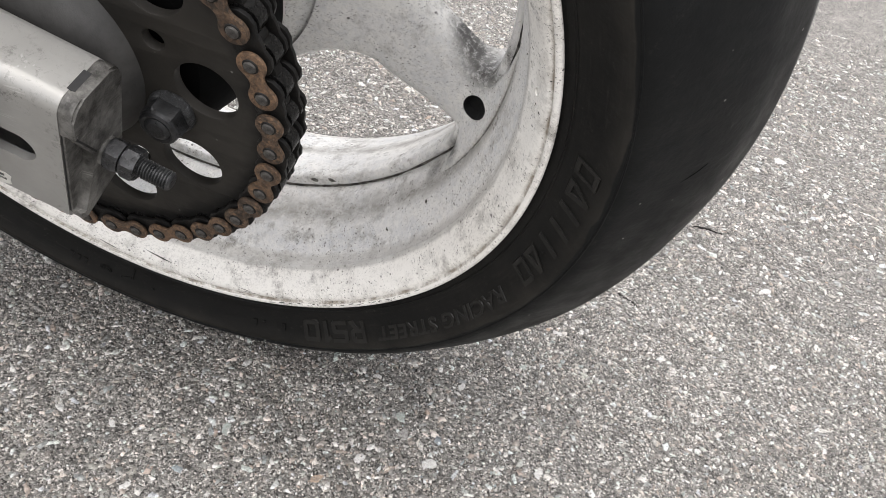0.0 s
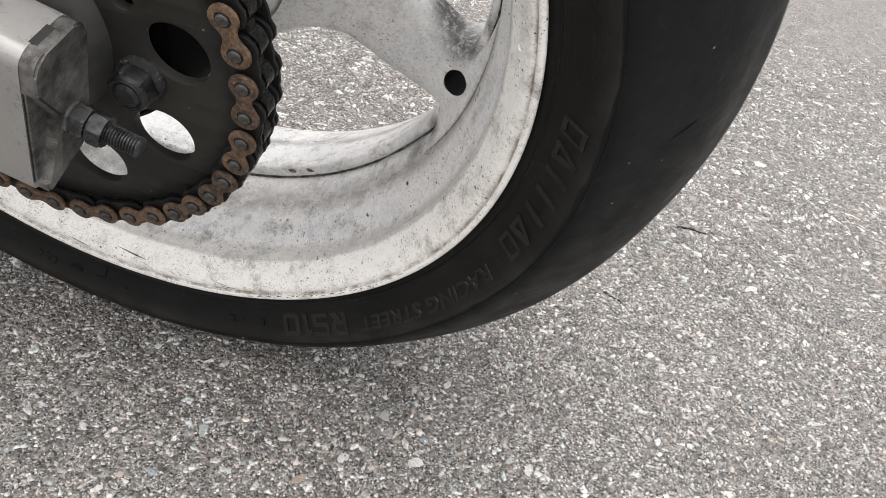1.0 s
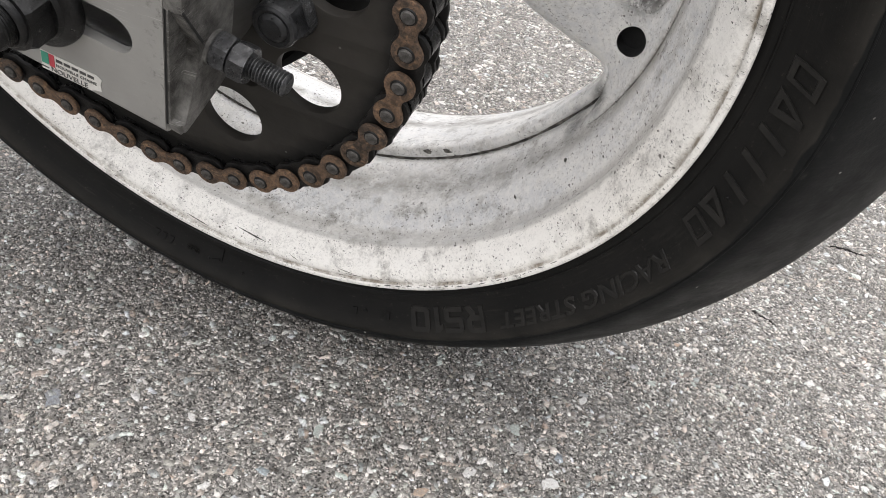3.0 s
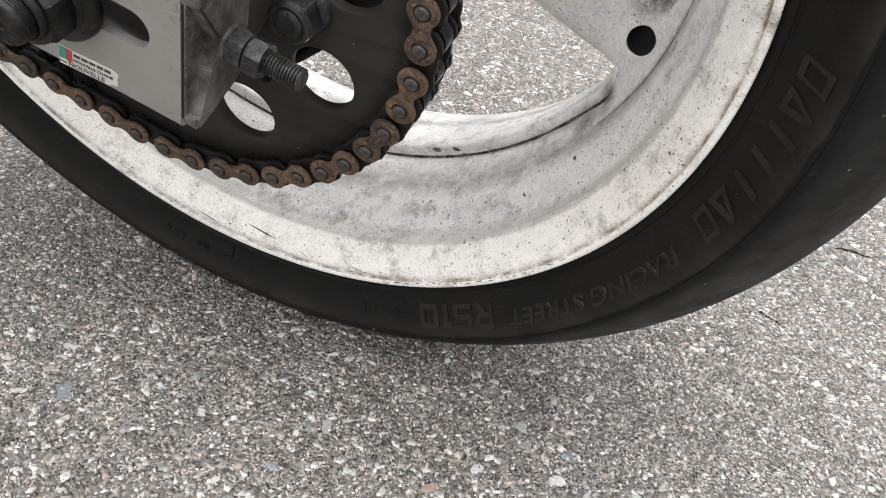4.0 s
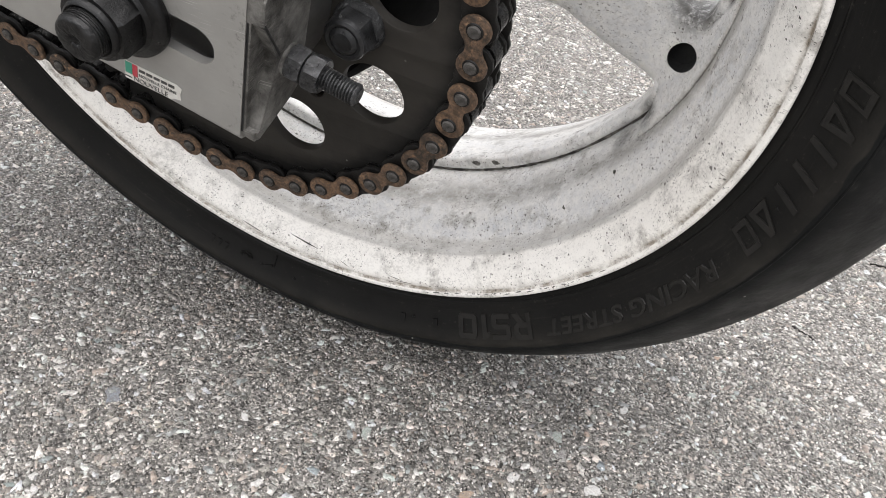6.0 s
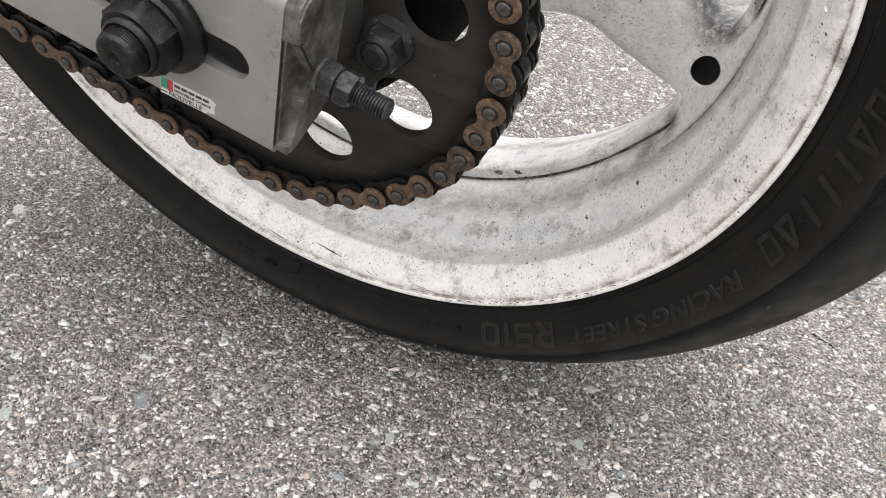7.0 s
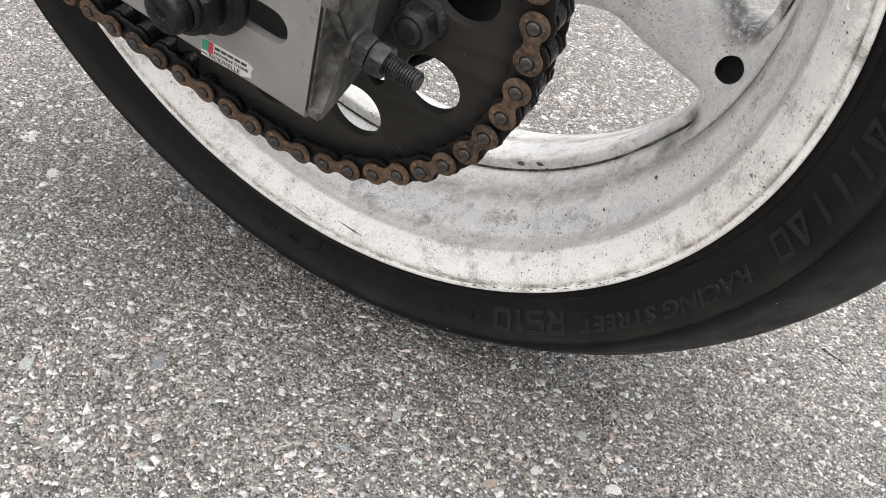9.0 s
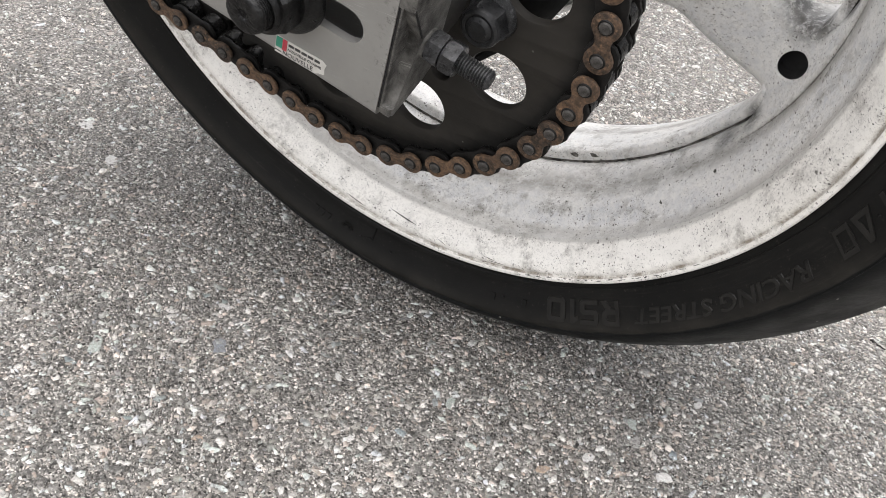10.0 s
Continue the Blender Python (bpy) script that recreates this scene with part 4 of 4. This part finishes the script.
        line = [(lo, SPOKE_BACK), (lo, 0.6 * SPOKE_BACK + 0.4 * yn)] + [(lo + f * e, yn + d + roll) for f, d in side]
        for k in range(1, across):
            proud = lerp([(0.190, 0.0012), (0.195, 0.0026), (0.1997, 0.0040)], r) * math.sin(math.pi * k / across) ** 0.7
            line.append((lo + e + (up - lo - 2 * e) * k / across, yn + roll - proud))
        line += [(up - f * e, yn + d + roll) for f, d in reversed(side)] + [(up, 0.6 * SPOKE_BACK + 0.4 * yn), (up, SPOKE_BACK)]
        rows.append([bm.verts.new((r * math.cos(radians(a)), y, r * math.sin(radians(a)))) for a, y in line])
    for a, b in zip(rows, rows[1:]):
        for i in range(len(a) - 1):
            bm.faces.new((a[i], a[i + 1], b[i + 1], b[i]))
        bm.faces.new((a[-1], a[0], b[0], b[-1]))
    buried = set(rows[0]) | set(rows[-1])
    # open the drilled hole in the near face and line it
    hx, hz = HOLE_R * math.cos(radians(HOLE_A)), HOLE_R * math.sin(radians(HOLE_A))
    def in_hole(f, grow=1.14):
        c = f.calc_center_median()
        dx, dz = c.x - hx, c.z - hz
        u, w = dx * math.cos(HOLE_TURN) + dz * math.sin(HOLE_TURN), dz * math.cos(HOLE_TURN) - dx * math.sin(HOLE_TURN)
        return len(f.verts) == 4 and c.y < 0.140 and (u / HOLE_LONG) ** 2 + (w / HOLE_SHORT) ** 2 < grow ** 2

    if turn:
        me = mesh_of(bm, sharp=55)
        me.transform(Matrix.Rotation(radians(-turn), 4, "Y"))
        return part("spoke", me, M_WHITE, rim)
    bmesh.ops.delete(bm, geom=[f for f in bm.faces if in_hole(f)], context="FACES")
    hole_face = lambda x, z: lerp(SPOKE_FACE, math.hypot(x, z)) - 0.0014
    border = [v for v in {v for e in bm.edges if len(e.link_faces) == 1 for v in e.verts} if v not in buried]
    angle = lambda v: math.atan2(v.co.z - hz, v.co.x - hx)
    border.sort(key=angle)
    angles, n = [angle(v) for v in border], len(border)
    loops = [border]
    def place(a, k):
        # an oval, since the drill met the face aslant
        u, w = HOLE_LONG * math.cos(a - HOLE_TURN), HOLE_SHORT * math.sin(a - HOLE_TURN)
        return hx + k * (u * math.cos(HOLE_TURN) - w * math.sin(HOLE_TURN)), hz + k * (u * math.sin(HOLE_TURN) + w * math.cos(HOLE_TURN))

    for v, a in zip(border, angles):
        x, z = place(a, 1.10)
        v.co = (x, hole_face(x, z), z)
    for scale, dy in ((1.02, 0.0003), (1.0, 0.0013), (0.99, 0.0085)):
        ring_v = []
        for a in angles:
            x, z = place(a, scale)
            ring_v.append(bm.verts.new((x, hole_face(x, z) + dy, z)))
        loops.append(ring_v)
    for p, q in zip(loops, loops[1:]):
        for k in range(n):
            bm.faces.new((p[k], p[(k + 1) % n], q[(k + 1) % n], q[k]))
    bm.faces.new(loops[-1])
    me = mesh_of(bm, sharp=55)
    me.materials.append(M_WHITE)
    me.materials.append(M_DARK)
    # the shallow bore is coloured black to stand for a deep hole's shade
    for p in me.polygons:
        if hole_face(p.center.x, p.center.z) + 0.002 < p.center.y < 0.146 and math.hypot(p.center.x - hx, p.center.z - hz) < HOLE_LONG * 1.01:
            p.material_index = 1
    return part("spoke", me, None, rim)


def build_sprocket(bike, axle):
    teeth = 47
    outline = []
    for k in range(teeth):
        a0 = radians(2.8 + 360 / teeth * k)
        for u, r in ((-0.5, 0.1237), (-0.38, 0.1231), (-0.3, 0.1197), (-0.2, 0.1155), (-0.08, 0.1136), (0.08, 0.1136), (0.2, 0.1155), (0.3, 0.1197), (0.38, 0.1231)):
            a = a0 + u * radians(360 / teeth)
            outline.append((r * math.cos(a), r * math.sin(a)))
    holes = [ring(0.0861 * math.cos(radians(a)), 0.0861 * math.sin(radians(a)), 0.0147, 48) for a in HOLES]
    small = [ring(0.0693 * math.cos(radians(20.9 + 72 * k)), 0.0693 * math.sin(radians(20.9 + 72 * k)), 0.0050, 24) for k in range(5)]
    me = plate([outline, *holes, *small, ring(0, 0, 0.04, 64)], 0.0266, 0.0322, 0.0011)
    spr = part("sprocket", me, M_SPROCKET, bike, "large dusty black rear sprocket with round lightening holes", axle)
    part("hub_boss", revolve([(0.0, 0.0100), (0.030, 0.0100), (0.046, 0.0130), (0.053, 0.0190), (0.0560, 0.0272), (0.0, 0.0272)], 72), M_BOSS, spr, "dull grey bearing boss")
    for k in range(5):
        a = radians(-10.7 + 72 * k)
        c = Vector((0.0692 * math.cos(a), 0.0, 0.0692 * math.sin(a)))
        nut = part("nut", hex_nut(0.0102, 0.0146, 0.0244, c, -0.25, 0.0016), M_NUT, spr, "dark flange nut")
        part("flange", ragged(revolve([(0.0, 0.0220), (0.0096, 0.0220), (0.0104, 0.0228), (0.0108, 0.0240), (0.0110, 0.0254), (0.0108, 0.0268), (0.0, 0.0268)], 90, centre=c), c, 0.0100, 0.00042, k), M_FLAKY, spr, "flange with flaking grey finish")
        part("stud", stud(0.0060, 0.0118, 0.0160, c, 0.0009), M_NUT, spr)
        part("crown_ring", revolve([(0.0062, 0.0130), (0.0076, 0.0126), (0.0088, 0.0134), (0.0092, 0.0150), (0.0062, 0.0150)], 36, closed=True, centre=c), M_NUT, spr)


def ragged(me, c, r0, most, seed):
    """Breaks up the outer edge of a turned mesh."""
    rng = random.Random(seed)
    for v in me.vertices:
        d = Vector((v.co.x - c[0], 0, v.co.z - c[2]))
        if d.length > r0:
            v.co += d.normalized() * rng.uniform(-1.0, 0.8) * most + Vector((0, rng.uniform(-0.5, 0.5) * most, 0))
    return me


HOLES = [38.4, 3.4, -32.5, -68.0, -102.4, -138.0, -174.4, -210.8, -247.2, -283.6]


def hex_nut(r, y0, y1, c, turn, chamfer=0.0010):
    """A hexagon nut about the y axis with chamfered rims."""
    bm = bmesh.new()
    rows = []
    for y, shrink in ((y0, 0.86), (y0 + chamfer, 1.0), (y1 - chamfer, 1.0), (y1, 0.86)):
        row = []
        for i in range(36):
            a = 2 * math.pi * i / 36
            flat = r * math.cos(math.pi / 6) / math.cos((a % (math.pi / 3)) - math.pi / 6)
            rr = min(flat, r * math.cos(math.pi / 6) * 1.02) if shrink < 1 else flat
            row.append(bm.verts.new((c[0] + rr * math.cos(a + turn), c[1] + y, c[2] + rr * math.sin(a + turn))))
        rows.append(row)
    for a, b in zip(rows, rows[1:]):
        for i in range(36):
            bm.faces.new((a[i], a[(i + 1) % 36], b[(i + 1) % 36], b[i]))
    bm.faces.new(rows[0])
    bm.faces.new(rows[-1])
    return mesh_of(bm, sharp=28)


def stud(r, y0, y1, c, thread=0.0):
    prof = [(0.0, y0), (r * 0.7, y0), (r * 0.93, y0 + 0.0008)]
    if thread:
        y = y0 + 0.0012
        while y < y1 - thread:
            prof += [(r, y), (r, y + thread * 0.15), (r * 0.8, y + thread * 0.5), (r * 0.8, y + thread * 0.65)]
            y += thread
    prof += [(r, y1), (0.0, y1)]
    return revolve(prof, 36, centre=c, sharp=30)


# ---- the chain ----
PITCH, PIN_R = 0.015875, 0.11885


def chain_pins():
    """The pins' centres in the x-z plane, counted down the rear of the sprocket and forward along the lower run, with the loop closed at the front."""
    at = lambda a: (PIN_R * math.cos(radians(a)), PIN_R * math.sin(radians(a)))
    wrap = [at(2.8 + 7.6596 * k) for k in range(12, -15, -1)]
    lx, lz = wrap[-1]
    lower = []
    for k in range(1, 37):
        sag = -0.0015 * math.sin(math.pi * k / 36)
        lower.append((lx + k * PITCH * math.cos(radians(164.6)), lz + k * PITCH * math.sin(radians(164.6)) + sag))
    ux, uz = wrap[0]
    upper = [(ux + k * PITCH * math.cos(radians(182.7)), uz + k * PITCH * math.sin(radians(182.7))) for k in range(35, 0, -1)]
    return upper + wrap + lower, len(upper)


def peanut(r, waist, n=13):
    """The outline of a link plate, its two pins on the u axis."""
    h = PITCH / 2
    pts = []
    for side in (1, -1):
        for k in range(n):
            a = radians(-122 + 244 * k / (n - 1))
            pts.append((side * (h + r * math.cos(a)), side * r * math.sin(a)))
        x0, z0 = h + r * math.cos(radians(122)), r * math.sin(radians(122))
        for k in range(1, 6):
            t = 1 - 2 * k / 6
            pts.append((side * x0 * t, side * (waist + (z0 - waist) * t * t)))
    return pts


def build_chain(bike, axle):
    pins, first = chain_pins()
    y_near = 0.0202
    near = plate([peanut(0.0063, 0.0033)], -0.0010, 0.0010, 0.0005)
    near.materials.append(M_RUST)
    inner = plate([peanut(0.0076, 0.0069, 9)], -0.0010, 0.0010, 0.0003)
    far = plate([peanut(0.0076, 0.0069, 9)], -0.0010, 0.0010, 0.0003)
    roll = revolve([(0.0, -0.0034), (0.0073, -0.0034), (0.0073, 0.0034), (0.0, 0.0034)], 16)
    seal = revolve([(0.0, -0.0006), (0.0047, -0.0006), (0.0051, 0.0), (0.0047, 0.0006), (0.0, 0.0006)], 16)
    pin = revolve([(0.0, -0.0009), (0.0022, -0.0009), (0.0027, -0.0005), (0.0028, 0.0), (0.0028, 0.0010), (0.0, 0.0010)], 14, sharp=35)
    pin.materials.append(M_PIN)
    grime = revolve([(0.0, -0.0004), (0.0032, -0.0004), (0.0037, 0.0002), (0.0, 0.0002)], 16)
    grime.materials.append(M_GREASE)
    body = bmesh.new()
    y_mid = 0.0297

    def add(me, m):
        tmp = me.copy()
        tmp.transform(m)
        body.from_mesh(tmp)
        bpy.data.meshes.remove(tmp)

    links = []
    for i, (p, q) in enumerate(zip(pins, pins[1:])):
        outer = (i - first - 12) % 2 == 0
        c = ((p[0] + q[0]) / 2, (p[1] + q[1]) / 2)
        turn = -math.atan2(q[1] - p[1], q[0] - p[0])
        m = lambda y: Matrix.Translation((c[0], y, c[1])) @ Matrix.Rotation(turn, 4, "Y")
        if outer:
            links.append((c, turn))
            add(far, m(2 * y_mid - y_near))
        else:
            add(inner, m(y_near + 0.0034))
            add(inner, m(2 * y_mid - y_near - 0.0034))
    for p in pins:
        add(seal, Matrix.Translation((p[0], y_near + 0.0016, p[1])))
        add(seal, Matrix.Translation((p[0], 2 * y_mid - y_near - 0.0016, p[1])))
    me = bpy.data.meshes.new("chain_body")
    body.to_mesh(me)
    body.free()
    roll.materials.append(M_ROLLER)
    chain = part("chain", smooth(me), M_GREASE, bike, "greasy black roller chain with rust-brown outer plates", axle)
    for c, turn in links:
        part("link_plate", near, None, chain, loc=(c[0], y_near, c[1]), turn=(0, turn, 0))
    for p in pins:
        part("roller", roll, None, chain, loc=(p[0], y_mid, p[1]))
        part("pin", pin, None, chain, loc=(p[0], y_near - 0.0012, p[1]))
        part("pin_collar", grime, None, chain, loc=(p[0], y_near - 0.0010, p[1]))


# ---- the swingarm's end ----
ARM_TILT = 11.2
ARM_OUT, ARM_IN = -0.0245, 0.0068
ARM_TOP, ARM_LOW = 0.0418, -0.0368


def arm(u, y, v):
    """A place on the swingarm: u to the rear along it, v up across it."""
    a = radians(-ARM_TILT)
    return Vector((u * math.cos(a) - v * math.sin(a), y, u * math.sin(a) + v * math.cos(a)))


def rounded(y0, y1, v0, v1, r, n=6, low=None):
    pts = []
    low = low or r
    for cy, cv, a0, q in ((y1 - r, v1 - r, 0, r), (y0 + r, v1 - r, 90, r), (y0 + low, v0 + low, 180, low), (y1 - low, v0 + low, 270, low)):
        pts += [(cy + q * math.cos(radians(a0 + 90 * k / n)), cv + q * math.sin(radians(a0 + 90 * k / n))) for k in range(n + 1)]
    return pts


def build_swingarm(bike, axle):
    bm = bmesh.new()
    rows = []
    for u, loop in ((0.0500, 0), (-0.56, 0), (-0.56, 1), (0.0500, 1)):
        pts = rounded(ARM_OUT, ARM_IN, ARM_LOW, ARM_TOP, 0.0072, low=0.0035) if loop == 0 else rounded(ARM_OUT + 0.004, ARM_IN - 0.004, ARM_LOW + 0.004, ARM_TOP - 0.004, 0.004)
        rows.append([bm.verts.new(arm(u, y, v)) for y, v in pts])
    for a, b in list(zip(rows, rows[1:])) + [(rows[-1], rows[0])]:
        for i in range(len(a)):
            bm.faces.new((a[i], a[(i + 1) % len(a)], b[(i + 1) % len(a)], b[i]))
    me = mesh_of(bm)
    me.materials.append(M_ALU)
    sw = part("swingarm", me, None, bike, "scuffed silver-grey aluminium box swingarm", axle)
    cut(sw, plate([slot_loop(-0.0425, 0.0378, 0.0079)], -0.05, -0.012))
    build_end_cap(sw)
    # chain adjuster bolt with two nuts
    origin, way = arm(0.0565, -0.0058, -0.0020), arm(1, 0, 0) - arm(0, 0, 0)
    for name, me, mat in (("adjuster_bolt", stud(0.0045, -0.0312, 0.004, (0, 0, 0), 0.00125), M_BOLT),
                          ("nut", hex_nut(0.0076, -0.0086, -0.0022, (0, 0, 0), 0.2), M_BOLT),
                          ("nut", hex_nut(0.0076, -0.0160, -0.0094, (0, 0, 0), 0.45), M_BOLT),
                          ("bolt_boss", revolve([(0.0, -0.0022), (0.0058, -0.0022), (0.0066, -0.0014), (0.0070, 0.003), (0.0, 0.003)], 36), M_CAST)):
        part(name, along(me, origin, -way), mat, sw)
    # axle with its nut and collar
    c = (0.0006, 0.0, 0.0026)
    tip = [(0.0, -0.0501), (0.0018, -0.0501), (0.0026, -0.0508), (0.0050, -0.0511), (0.0072, -0.0509), (0.0084, -0.0502), (0.0089, -0.0490)]
    me = revolve(fine_profile(tip, 3) + [(0.0090, -0.0450), (0.0090, 0.03), (0.0, 0.03)], 64, centre=c)
    rng = random.Random(12)
    for v in me.vertices:
        if v.co.y < -0.0485:
            # the hammered, scraped end
            v.co += Vector((rng.uniform(-1, 1), rng.uniform(-1, 1), rng.uniform(-1, 1))) * 0.00018
    part("axle", me, M_BLACK, sw, "scratched black axle end")
    part("axle_thread", stud(0.0093, -0.0494, -0.0395, c, 0.0010), M_BLACK, sw)
    part("crown_ring", revolve([(0.0094, -0.0440), (0.0102, -0.0444), (0.0110, -0.0438), (0.0114, -0.0425), (0.0118, -0.0395), (0.0094, -0.0395)], 48, closed=True, centre=c), M_BLACK, sw)
    part("axle_nut", hex_nut(0.0150, -0.0420, -0.0300, c, 0.35, 0.0014), M_BLACK, sw, "large black hexagon axle nut")
    part("washer", revolve([(0.0, -0.0322), (0.0150, -0.0322), (0.0160, -0.0306), (0.0186, -0.0300), (0.0198, -0.0290), (0.0202, -0.0276), (0.0202, -0.0256), (0.0196, -0.0247), (0.0, -0.0247)], 72, centre=c), M_BLACK, sw, "broad black adjuster collar")
    # scale marks
    for k in range(6):
        high = 0.0052 if k == 5 else 0.0036
        part("scale_mark", plate([[(0.0, 0.0), (0.0006, 0.0), (0.0006, high), (0.0, high)]], -0.00015, 0.00015), M_INK, sw, loc=arm(-0.0005 + 0.0033 * k, ARM_OUT - 0.0001, 0.0262)[:], turn=(0, radians(ARM_TILT), 0))
    build_sticker(sw)


def slot_loop(u0, u1, half):
    pts = []
    for cu, a0 in ((u1 - half, -90), (u0 + half, 90)):
        for k in range(13):
            a = radians(a0 + 180 * k / 12)
            pts.append((cu + half * math.cos(a), 0.0008 + half * math.sin(a)))
    t = radians(-10.5)
    return [(x * math.cos(t) - z * math.sin(t), x * math.sin(t) + z * math.cos(t)) for x, z in pts]


def prism(outline, u0, u1, bevel=0.0):
    """A block on the arm's end: an outline of (y, v) pairs between u0 and u1."""
    bm = bmesh.new()
    a = [bm.verts.new(arm(u0, y, v)) for y, v in outline]
    b = [bm.verts.new(arm(u1, y, v)) for y, v in outline]
    for i in range(len(a)):
        bm.faces.new((a[i], a[(i + 1) % len(a)], b[(i + 1) % len(a)], b[i]))
    bm.faces.new(a)
    bm.faces.new(b)
    if bevel:
        rim = [e for e in bm.edges if e.verts[0] in b and e.verts[1] in b]
        bmesh.ops.bevel(bm, geom=rim, offset=bevel, segments=3, affect="EDGES", clamp_overlap=True)
    return mesh_of(bm)


def build_end_cap(sw):
    """A cast cap closing the arm, with a grimy three-cornered pocket and a pointed foot."""
    r, n = 0.0072, 6
    out = []
    for cy, cv, a0 in ((ARM_IN - r, ARM_TOP - r, 0), (ARM_OUT + r, ARM_TOP - r, 90)):
        out += [(cy + r * math.cos(radians(a0 + 90 * k / n)), cv + r * math.sin(radians(a0 + 90 * k / n))) for k in range(n + 1)]
    out += [(ARM_OUT, -0.0300), (ARM_OUT + 0.0010, -0.0335), (ARM_OUT + 0.0035, -0.0338), (-0.0004, -0.0262), (ARM_IN, -0.0228)]
    cap = part("end_cap", prism(out, 0.0514, 0.0570, 0.0010), M_CAST, sw, "cast aluminium end cap with dark grime")
    cut(cap, prism([(ARM_OUT - 0.004, 0.0252), (ARM_OUT + 0.0005, 0.0238), (-0.0145, 0.0045), (-0.0150, -0.0050), (ARM_OUT + 0.0022, -0.0280), (ARM_OUT - 0.004, -0.0285)], 0.0522, 0.0640))
    part("seam", prism([(ARM_OUT + 0.0007, -0.0310), (ARM_OUT + 0.0007, 0.0232), (ARM_IN - 0.0007, 0.0232), (ARM_IN - 0.0007, -0.0220), (-0.0010, -0.0250)], 0.0498, 0.0516), M_DARK, sw, "black seam at the end cap")
    part("weld", prism(rounded(ARM_OUT + 0.00025, ARM_IN - 0.00025, 0.0225, ARM_TOP - 0.00025, 0.0070, low=0.001), 0.0496, 0.0518), M_CAST, sw, "grimy weld closing the cap's upper half")
    # solid black strip, its colour standing in for the gap's shade
    part("gap", prism([(-0.0165, ARM_TOP - 0.002), (-0.0160, ARM_TOP + 0.00005), (-0.0050, ARM_TOP + 0.0001), (-0.0045, ARM_TOP - 0.002)], 0.0490, 0.0524), M_DARK, sw, "black strip in place of a gap in the weld")
    # a black line laid along the cast ridge above the pocket
    a, b = (ARM_OUT + 0.0002, 0.0246), (-0.0128, 0.0044)
    part("grime_line", prism([a, (a[0] + 0.0006, a[1] + 0.0007), (b[0] + 0.0006, b[1] + 0.0007), b], 0.0535, 0.0573), M_DARK, sw, "black line along the cast ridge")


def build_sticker(sw):
    """A torn little chain sticker with a green and red flag corner."""
    y = ARM_OUT - 0.0002
    turn = (0, radians(6.8), 0)
    at = Vector((-0.0100, y, -0.0342))
    slant = lambda u, v: (u + 0.12 * v, v)
    place = lambda pts: [slant(u, v) for u, v in pts]
    box = lambda u0, u1, v0, v1: place([(u0, v0), (u1, v0), (u1, v1), (u0, v1)])
    part("sticker", plate([place([(0.0, 0.0), (0.0215, 0.0), (0.0235, 0.0012), (0.0262, 0.0018), (0.0258, 0.0050), (0.0264, 0.0078), (0.0240, 0.0092), (0.0, 0.0094)])], -0.0001, 0.0001), M_PAPER, sw, "torn white chain sticker with green and red corner", at, turn)
    for material, loop in ((M_GREEN, box(0.0003, 0.0035, 0.0034, 0.0091)), (M_RED, box(0.0037, 0.0060, 0.0030, 0.0091)), (M_INK, box(0.0, 0.0032, 0.0013, 0.0017))):
        part("print", plate([loop], -0.0003, -0.0001), material, sw, "", at, turn)
    for words, u, v, size in (("NOUVELLE", 0.0042, 0.0006, 0.0033), ("NOUVELLE CHAINE", 0.0070, 0.0040, 0.0020)):
        cu = bpy.data.curves.new("letters", "FONT")
        cu.body, cu.size, cu.extrude, cu.shear = words, size, 0.00008, 0.1
        me = curve_mesh(cu)
        me.transform(Matrix.Translation((u, -0.00022, v)) @ pose(0, 0, 0, 90))
        part("lettering", me, M_INK, sw, "", at, turn)
    for k in range(5):
        part("print", plate([box(0.0068 + 0.0034 * k, 0.0095 + 0.0034 * k, 0.0066, 0.0079)], -0.0003, -0.0001), M_INK, sw, "", at, turn)


ground = build_ground()
build_motorcycle()
build_aggregate(ground)
build_stones(ground)
build_crack(ground, [(0.3811, 0.5098), (0.3955, 0.5140), (0.4105, 0.5130)], 3)
build_crack(ground, [(0.3187, 0.3558), (0.3300, 0.3520), (0.3382, 0.3472)], 5)
